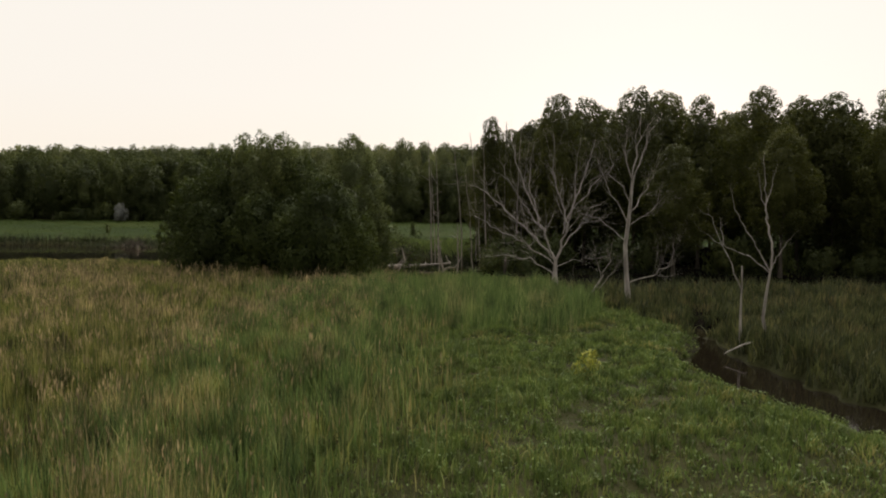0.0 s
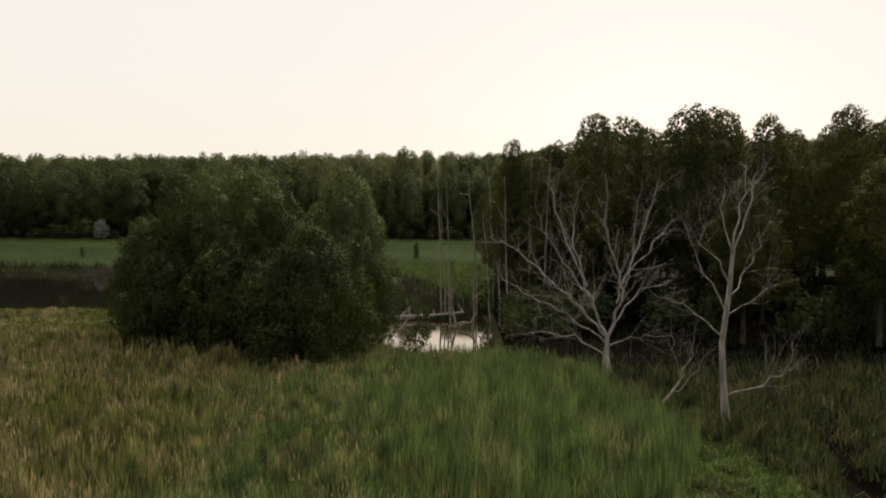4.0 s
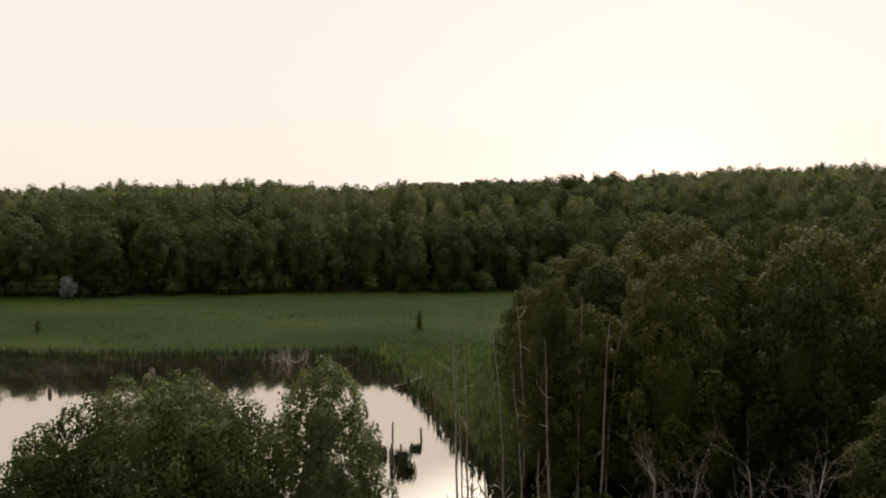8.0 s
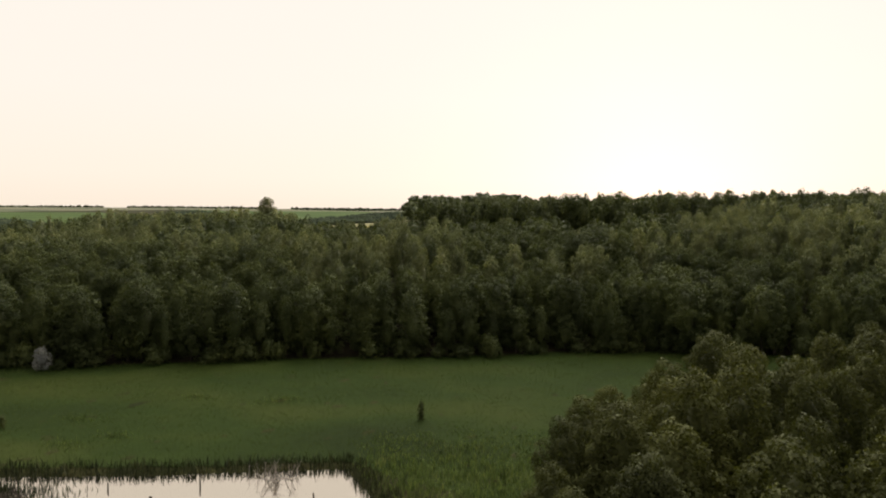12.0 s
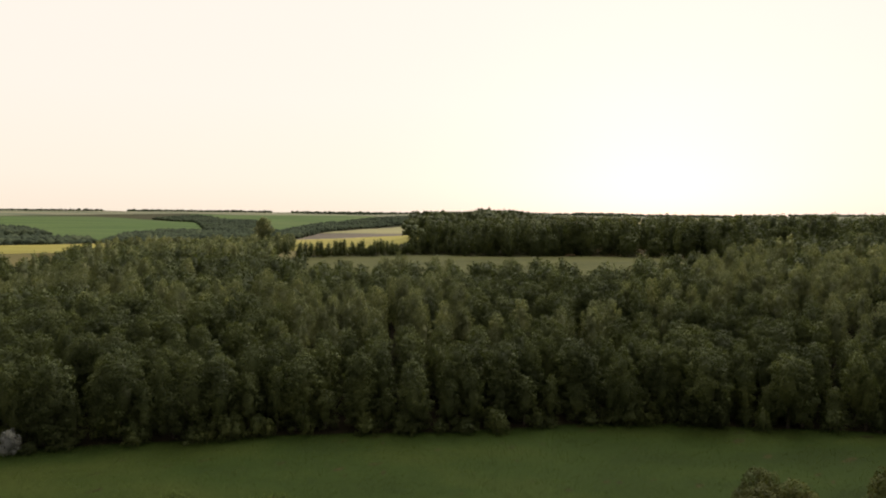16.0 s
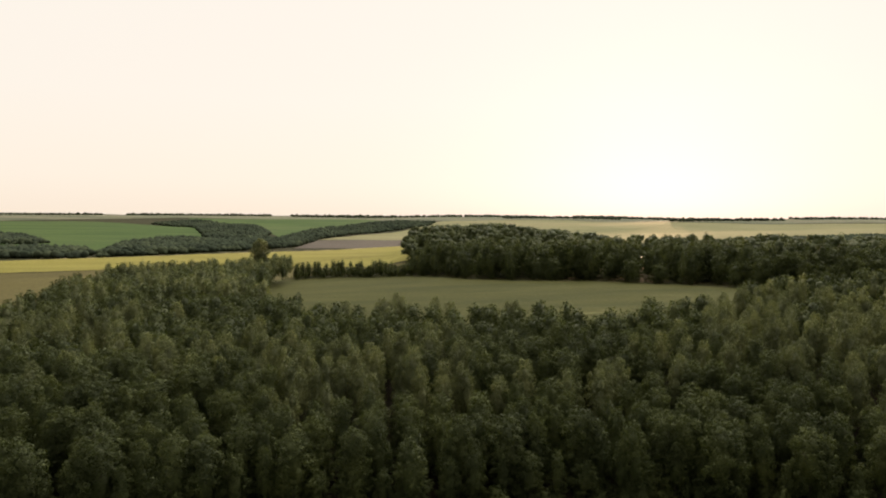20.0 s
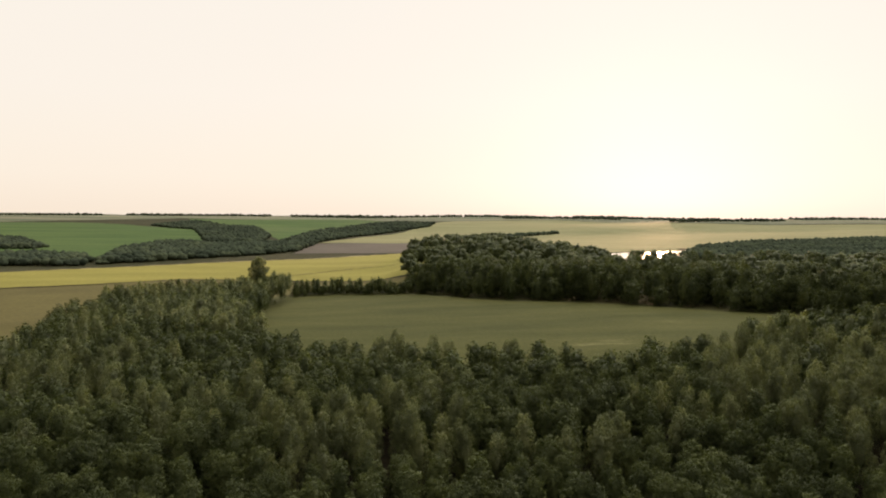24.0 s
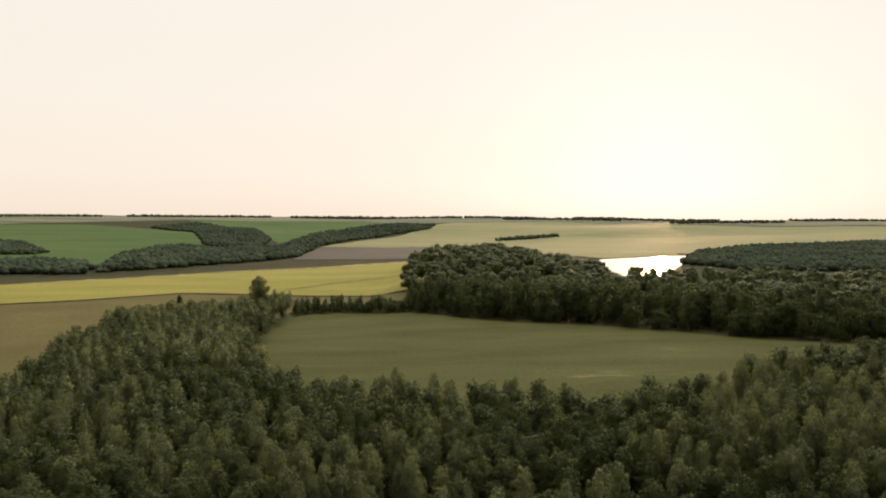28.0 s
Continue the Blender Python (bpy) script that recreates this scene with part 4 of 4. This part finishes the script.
dead_tree(7.9, 34.5, [(0, 0), (0.5, 0.6), (0.9, 1.2)], 0.08, [
    ([(0.9, 1.2), (1.4, 2.2), (1.6, 3.4)], 0.3, 0.05), ([(0.9, 1.2), (0.6, 2.4), (0.4, 3.2)], -0.3, 0.04), ([(0.6, 0.8), (1.6, 1.6), (2.2, 2.6)], 0.3, 0.04)],
    23, DEAD_WOOD, "low leaning dead sapling beside a taller dead tree", 1)
dead_tree(12.0, 22.7, [(0, 0), (-0.12, 0.75), (-0.03, 1.6), (0.1, 2.5)], 0.07, [
    ([(0.1, 2.45), (0.16, 3.2), (0, 4.0), (-0.1, 4.6), (-0.13, 5.6), (-0.15, 6.6)], 0.2, 0.095),
    ([(-0.05, 4.3), (-0.38, 5.2), (-0.55, 6.0)], -0.2, 0.05),
    ([(-0.1, 4.9), (0.02, 5.5), (0.12, 6.2)], -0.2, 0.04),
    ([(0.06, 2.45), (-0.33, 3.1), (-0.87, 3.85), (-1.35, 4.6), (-1.55, 5.4)], -0.3, 0.06),
    ([(0.02, 2.4), (-0.65, 2.95), (-1.2, 3.15), (-1.85, 3.5), (-2.3, 3.85)], 0.3, 0.045),
    ([(0.1, 2.45), (0.43, 3.05), (0.95, 3.6)], 0.3, 0.04)], 24, DEAD_WOOD, "slender white dead birch on the stream bank", 0, 0.02)
dead_tree(11.4, 23.4, [(0, 0), (-0.02, 1.35), (0.0, 2.2), (-0.02, 2.95)], 0.045, [
    ([(-0.02, 2.1), (-0.5, 3.2), (-0.8, 3.85), (-1.1, 4.7), (-1.6, 5.0)], 0.2, 0.055),
    ([(-0.72, 3.7), (-0.85, 4.3), (-0.95, 4.7)], -0.1, 0.04)], 25, DEAD_WOOD, "broken pale stem leaning beside a dead birch", 0, 0.02)

# bare poles standing in the shallow water
for x, y, h, lean, r in ((-0.45, 59.6, 12.4, -0.5, 0.10), (0.1, 59.9, 11.8, -0.55, 0.09), (-0.15, 60.6, 10.4, -0.6, 0.07), (0.5, 55.7, 3.9, -0.4, 0.16), (0.25, 57.2, 3.2, 0.2, 0.1), (1.75, 55.3, 4.6, -0.2, 0.11), (-4.4, 62, 2.1, 0.1, 0.07), (-3.7, 58.4, 2.2, -0.35, 0.08), (-2.6, 58.4, 1.3, -0.2, 0.05), (2.2, 60.5, 11.2, -0.9, 0.10), (3.2, 58, 8.2, -0.5, 0.09), (4.3, 55.2, 10.4, -0.3, 0.09),
                         (5.5, 55.8, 12.4, 0.1, 0.11), (6.2, 54.2, 11.6, 0.4, 0.10), (6.9, 55.5, 10.6, 0.7, 0.09), (3.6, 61.5, 12.2, -0.7, 0.10), (4.8, 59, 9.4, -0.2, 0.08), (3.5, 55, 5.0, 0.1, 0.12)):
    g = np.random.default_rng(int(1000 + 37 * x + 11 * h))
    root = new("dead_pole")
    root.location = (x, y, float(height(x, y)) - 0.2)
    z = np.linspace(0, h, 8)
    pts = np.c_[lean * (z / h) ** 1.5 + np.cumsum(g.normal(0, 0.05, 8)), np.cumsum(g.normal(0, 0.06, 8)), z]
    part("trunk", flat("trunk", *tube(pts, 0.78 * np.linspace(r, r * 0.25, 8), 6), GREY_WOOD), root)
    for k in range(g.integers(2, 6)):
        out = []
        at = g.integers(3, 7)
        d = g.normal(0, 1, 3) + (0, 0, 0.8)
        branch(out, pts[at], d / np.linalg.norm(d), g.uniform(0.5, 1.4), r * 0.3, 0, g)
        part("twig", flat("twig", *joined(out), GREY_WOOD), root)
    tagged(root, label="bare grey dead trunk standing in shallow water", category="dead tree", group="dead trunks in the water")

# stumps, posts and driftwood
for x, y, h, r in ((5.0, 48.6, 1.3, 0.12), (-4.8, 66, 1.4, 0.13), (-5.0, 72.7, 0.8, 0.08), (-3.0, 70.8, 0.9, 0.09), (-30.3, 88.6, 1.2, 0.35), (-37.4, 83.5, 0.5, 0.2), (-28.7, 91.6, 0.5, 0.2),
                   (-25.5, 95.3, 0.9, 0.08), (-34, 94.2, 0.6, 0.08), (-14, 93, 0.4, 0.1), (-6.3, 89.4, 0.9, 0.1), (-4.2, 66.8, 1.0, 0.1)):
    g = np.random.default_rng(int(500 + 13 * y))
    z0 = min(float(height(x, y)), POND_Z + 0.5)
    z = np.linspace(z0 - 0.2, POND_Z + h if z0 < 0 else z0 + h, 5)
    pts = np.c_[x + np.cumsum(g.normal(0, 0.04, 5)), y + np.cumsum(g.normal(0, 0.04, 5)), z]
    v, f = tube(pts, r * np.array((1.3, 1.05, 1, 0.95, 0.7)), 8)
    v[-8:, 2] += g.uniform(-0.12, 0.15, 8)
    top = np.array([[len(v) - 8, len(v) - 8 + k, len(v) - 7 + k] for k in range(1, 7)])
    tagged(new("stump", flat("stump", v, np.r_[f, top], BARK)), label="rotten grey stump standing in shallow water", category="stump", group="stumps in the pond")
for line, r, label in (([(-6.4, 57.5, -0.15), (-3.5, 58.2, -0.1), (-1.0, 58.8, -0.05), (1.2, 59.7, 0.1)], 0.24, "dark fallen trunk lying across the water"),
                       ([(0.5, 55.7, -0.2), (1.0, 55.0, 0.1), (1.5, 54.5, 0.15), (1.9, 55.2, 0.7)], 0.1, "forked snag sticking out of the water"),
                       ([(-6, 86.3, -0.2), (-4.6, 87, 0.0), (-3.4, 88.8, 0.2)], 0.14, "pale log on the far shore"),
                       ([(11.7, 22.5, 0.12), (11.0, 22.2, 0.05), (10.3, 22.0, -0.2)], 0.04, "pale branch fallen on the stream bank"),
                       ([(12.6, 20.6, 0.15), (13.4, 20.0, 0.12), (14.3, 19.8, 0.1)], 0.05, "pale branch lying in the grass"),
                       ([(-3.3, 54, -0.3), (-2.6, 54.5, 0.6), (-2.9, 55, 1.7)], 0.07, "thin broken trunk standing in the water")):
    out = [tube(line, np.linspace(r, r * 0.5, len(line)), 7)]
    g = np.random.default_rng(int(100 * r + 7 * abs(line[0][0])))
    for k in range(4):
        p = np.array(line[g.integers(len(line))])
        d = g.normal(0, 1, 3) + (0, 0, 0.7)
        branch(out, p, d / np.linalg.norm(d), r * 5, r * 0.3, 0, g)
    mat = GREY_WOOD if "pale" not in label else DEAD_WOOD
    log = tagged(new("log", flat("log", *out[0], mat, True)), label=label, category="log")
    for stub in out[1:]:
        part("branch_stub", flat("branch_stub", *stub, mat), log)
g = np.random.default_rng(77)
out = []
for k in range(26):
    d = g.normal(0, 1, 3) + (0, -0.4, 1.0)
    branch(out, (-18.5 + g.normal(0, 1.2), 97.3 + g.normal(0, 0.4), -0.3), d / np.linalg.norm(d), g.uniform(1.2, 2.6), 0.04, 1, g)
tagged(new("fallen_crown", flat("fallen_crown", *joined(out), GREY_WOOD)), label="bare grey branches of a tree fallen into the pond", category="dead tree")

out = []
for k in range(110):
    d = g.normal(0, 1, 3) * (1.2, 1.0, 0.7) + (0, 0, 0.5)
    branch(out, (-41.5 + g.normal(0, 1.2), 91 + g.normal(0, 0.5), -0.35), d / np.linalg.norm(d), g.uniform(0.7, 1.5), 0.05, 1, g)
tagged(new("brush_pile", flat("brush_pile", *joined(out), BARK)), label="low pile of dead brushwood standing in the pond", category="brushwood")


# ---- grasses ----
def blades(x, y, tall, wide, lean=0.25, base=0.03):
    """Tapered bent blades at the places given."""
    n = len(x)
    z = height(x, y) - base
    a = rng.uniform(0, 6.28, n)
    side = np.c_[np.cos(a), np.sin(a), np.zeros(n)] * (wide * rng.uniform(0.7, 1.3, n))[:, None]
    b = rng.uniform(0, 6.28, n)
    bend = np.c_[np.cos(b), np.sin(b), np.zeros(n)] * (tall * np.abs(rng.normal(0, lean, n)))[:, None]
    foot = np.c_[x, y, z]
    up = np.c_[np.zeros(n), np.zeros(n), tall]
    mid = foot + up * 0.55 + bend * 0.3
    tip = foot + up + bend
    verts = np.stack([foot - side, foot + side, mid - side * 0.8, mid + side * 0.8, tip], 1).reshape(-1, 3)
    i = 5 * np.arange(n)[:, None]
    return verts, np.concatenate([i + (0, 1, 3), i + (0, 3, 2), i + (2, 3, 4)])


def field_of(n, near, far, x0, x1, power=1.0):
    """Places over a trapeze that widens away from the path's start."""
    y = near + (far - near) * rng.uniform(0, 1, n) ** power
    return rng.uniform(0, 1, n) * (x1(y) - x0(y)) + x0(y), y


def dry(x, y):
    return (outline(x, y, POND) > 0.2) & (channel(x, y) > 0.02)


def clumped(x, y, gap, spread):
    """Draws most places together into tufts."""
    cx, cy = (np.floor(x / gap) + 0.5), (np.floor(y / gap) + 0.5)
    wob = lambda k: np.modf(np.abs(np.sin(cx * 12.9898 + cy * 78.233 + k) * 43758.5453))[0] - 0.5
    tx, ty = (cx + 0.9 * wob(0.0)) * gap, (cy + 0.9 * wob(1.7)) * gap
    pull = rng.uniform(0, 1, len(x)) < 0.75
    return np.where(pull, tx + rng.normal(0, spread, len(x)), x), np.where(pull, ty + rng.normal(0, spread, len(x)), y)


side_l = lambda y: -5 - 0.78 * y
side_r = lambda y: 5 + 0.78 * y
split = lambda y: -2.2 + 0.5 * np.sin(y * 0.5) - 0.02 * y
x, y = field_of(230000, 4, 66, side_l, lambda y: split(y) + 1.7 * rng.normal(0, 1, len(y)), 0.72)
x, y = clumped(x, y, 0.62, 0.15)
ok = dry(x, y)
x, y = x[ok], y[ok]
thick = 0.006 + 0.00055 * y
tagged(new("tall_grass", flat("tall_grass", *blades(x, y, rng.uniform(0.5, 1.0, len(x)) * (1 + 0.28 * ripple(x, y, 1.7)) * (1 - 0.6 * ease(44, 54, y)) * (0.85 + 0.35 * ripple(x, y, 0.45)), thick, 0.14), TALL_GRASS)),
       label="tall straw and green marsh grass in drifts", category="grass", kind="stuff")
gx, gy = field_of(42000, 6, 42, lambda y: split(y) - 3.2 - 0.06 * y, lambda y: split(y) + 0.8, 0.8)
gx, gy = clumped(gx + rng.normal(0, 0.9, len(gx)), gy, 0.6, 0.16)
ok = dry(gx, gy)
gx, gy = gx[ok], gy[ok]
tagged(new("green_grass", flat("green_grass", *blades(gx, gy, rng.uniform(0.45, 1.0, len(gx)) * (1 + 0.3 * ripple(gx, gy, 0.9)), 0.006 + 0.0005 * gy, 0.25), REED)),
       label="band of fresh green marsh grass beside the straw", category="grass", kind="stuff")
tip = (rng.uniform(0, 1, len(x)) < 0.45 * ease(-0.3, 0.6, ripple(x, y, 1.1))) & (y < 44)
tx, ty = x[tip] + rng.normal(0, 0.08, tip.sum()), y[tip] + rng.normal(0, 0.08, tip.sum())
c = np.c_[tx, ty, height(tx, ty) + rng.uniform(0.75, 1.2, len(tx)) * (1 + 0.25 * ripple(tx, ty, 2.2)) * (0.8 + 0.35 * ripple(tx, ty, 0.45))]
tagged(new("seed_heads", flat("seed_heads", *cards(c, rng.normal(0, 1, c.shape) * (1, 1, 0.1), 0.012 + 0.0005 * ty, 0.2, 6.0), SEED)), label="pale brown seed heads above the tall grass", category="grass", kind="stuff")
x, y = field_of(60000, 24, 50, lambda y: split(y) - 1.5, lambda y: np.interp(y, [24, 30, 40, 50], [5.2, 8.0, 6.6, 4.0]), 1.0)
ok = dry(x, y) & (outline(x, y, [(-3.5, 31), (0, 26), (5, 25.5), (8, 29), (8.5, 33), (6.5, 40), (4.5, 44), (-3.0, 44), (-4, 38)]) < rng.normal(-0.1, 1.2, len(x)))
x, y = x[ok], y[ok]
tagged(new("reed_bed", flat("reed_bed", *blades(x, y, rng.uniform(0.5, 1.5, len(x)) * (1 - 0.5 * ease(38, 44, y)) * (1 + 0.35 * ripple(x, y, 1.5)) * (0.8 + 0.3 * ripple(x, y, 0.5)), 0.013, 0.25), REED)),
       label="dense green reed bed in front of the pond", category="reeds", kind="stuff")
x, y = field_of(100000, 5, 34, split, lambda y: np.minimum(side_r(y), np.interp(y, [5, 14, 18, 21, 24, 30, 34], [14, 11, 9, 9, 10.5, 12, 13])), 0.95)
x, y = clumped(x, y, 0.42, 0.12)
ok = dry(x, y)
x, y = x[ok], y[ok]
clump = 1 + 0.55 * ripple(x, y, 0.55) + 0.45 * ripple(x, y, 1.7)
tagged(new("short_grass", flat("short_grass", *blades(x, y, rng.uniform(0.11, 0.28, len(x)) * clump * (0.5 + 0.5 * ease(0.1, 1.5, channel(x, y))), 0.006 + 0.0008 * y, 0.5), SHORT_GRASS)),
       label="low tufted green grass on the marsh", category="grass", kind="stuff")
c = np.c_[x, y, height(x, y) + 0.12 * clump][rng.uniform(0, 1, len(x)) < 0.25] + (0, 0, 0.02)
tagged(new("marsh_herbs", flat("marsh_herbs", *cards(c, np.tile((0.0, 0.0, 1.0), (len(c), 1)), 0.03, 0.8), HERB)),
       label="low leafy herbs among the grass", category="herbs", kind="stuff")
x, y = field_of(76000, 8, 54, lambda y: np.interp(y, [8, 14, 18, 24, 32, 54], [12, 10.5, 9.8, 10.4, 8, 5]), lambda y: 6 + 0.85 * y, 0.8)
ok = dry(x, y) & (rng.uniform(0, 1, len(x)) < 1 - ease(36, 44, y))
x, y = x[ok], y[ok]
tagged(new("bank_grass", flat("bank_grass", *blades(x, y, rng.uniform(0.3, 0.8, len(x)) * (1 + 0.5 * ripple(x, y, 1.3)) * (0.6 + 0.4 * ease(0.0, 0.5, channel(x, y))), 0.012 + 0.0006 * y, 0.35), BANK_GRASS)),
       label="rough grey-green sedge on the stream bank", category="grass", kind="stuff")
# sedge in a darker blade colour than the bank's, for the alders' shade
x, y = rng.uniform(4, 40, 7000), rng.uniform(37, 54, 7000)
ok = (channel(x, y) > 0.3) & (outline(x, y, POND) > 0.3) & (y > np.interp(x, [4, 8, 12, 40], [47, 43, 37, 37])) & (ripple(x, y, 1.4) > -0.1)
x, y = x[ok], y[ok]
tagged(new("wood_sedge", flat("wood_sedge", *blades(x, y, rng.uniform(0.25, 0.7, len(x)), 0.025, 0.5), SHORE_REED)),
       label="thin sedge under the alders, darkened for the shade there", category="sedge", kind="stuff")
x, y = rng.uniform(-96, 6, 90000), rng.uniform(60, 108, 90000)
d = outline(x, y, POND)
ok = (d > -0.5) & (d < np.where(y > 90, 2.2, 1.0)) & ((y > 92) | (x > -9))
x, y = x[ok], y[ok]
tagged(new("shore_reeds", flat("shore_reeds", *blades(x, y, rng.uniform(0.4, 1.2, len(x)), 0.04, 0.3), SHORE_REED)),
       label="fringe of reeds along the pond's shore", category="reeds", kind="stuff")
x, y = rng.uniform(-12, 14, 26000), rng.uniform(60, 112, 26000)
ok = (outline(x, y, [(-11, 101), (-5, 88), (-1, 76), (3, 63), (6, 66), (6, 88), (12, 98), (14, 112), (-10, 110)]) < rng.normal(-0.5, 1.2, len(x))) & (outline(x, y, POND) > 0.3)
x, y = x[ok], y[ok]
tagged(new("tall_sedge", flat("tall_sedge", *blades(x, y, rng.uniform(0.4, 1.0, len(x)) * (1 + 0.4 * ripple(x, y, 2.5)) * (1 - 0.6 * ease(96, 111, y)), 0.04, 0.35), SEDGE)),
       label="lush green sedge on the spit beside the pond", category="sedge", kind="stuff")
for cx, cy, n, rad, h in ((-45.5, 93.4, 900, 1.8, 0.7), (-5.7, 67.8, 200, 0.3, 0.9), (-4.1, 67, 200, 0.28, 0.9), (-3.3, 69.1, 90, 0.2, 0.6), (-43, 93, 1500, 3.2, 0.5), (2.2, 61.5, 200, 0.5, 0.8), (0.6, 59.4, 420, 0.8, 0.5), (-0.6, 58.9, 260, 0.5, 0.5), (-1.5, 58.7, 220, 0.5, 0.42), (-2.6, 58.5, 160, 0.4, 0.36), (-3.8, 64.8, 160, 0.3, 1.0)):
    x, y = cx + rng.normal(0, rad, n), cy + rng.normal(0, rad * 0.5, n)
    v, f = blades(x, y, rng.uniform(0.4, 1.0, n) * h, 0.03, 0.4)
    v[:, 2] += POND_Z - height(v[:, 0], v[:, 1])
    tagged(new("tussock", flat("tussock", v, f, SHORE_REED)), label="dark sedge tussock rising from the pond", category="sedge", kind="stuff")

x, y = rng.uniform(-105, 62, 110000), rng.uniform(97, 150, 110000)
ok = (y < np.interp(x, [p[0] for p in FRONT], [p[1] for p in FRONT]) + 1) & (outline(x, y, POND) > 0.6) & ~((x > 8) & (y < 100))
x, y = x[ok], y[ok]
tagged(new("meadow_grass", flat("meadow_grass", *blades(x, y, rng.uniform(0.12, 0.34, len(x)) * (1 + 0.5 * ripple(x, y, 3.1) + 0.3 * ripple(x, y, 0.9)), 0.014, 0.5, -0.05), MEADOW_BLADE)),
       label="short green grass of the mown meadow", category="grass", kind="stuff")
for cx, cy in ((-34.5, 119.9), (-24.9, 119.0), (-22.5, 120.1), (-39.5, 107.4), (-45.8, 111.9), (-43.5, 104.6)):
    x, y = cx + rng.normal(0, 1.2, 200), cy + rng.normal(0, 0.7, 200)
    tagged(new("meadow_tuft", flat("meadow_tuft", *blades(x, y, rng.uniform(0.15, 0.45, 200), 0.03, 0.5, -0.05), SEDGE)), label="dark green tuft of rushes in the mown meadow", category="rushes", kind="stuff")
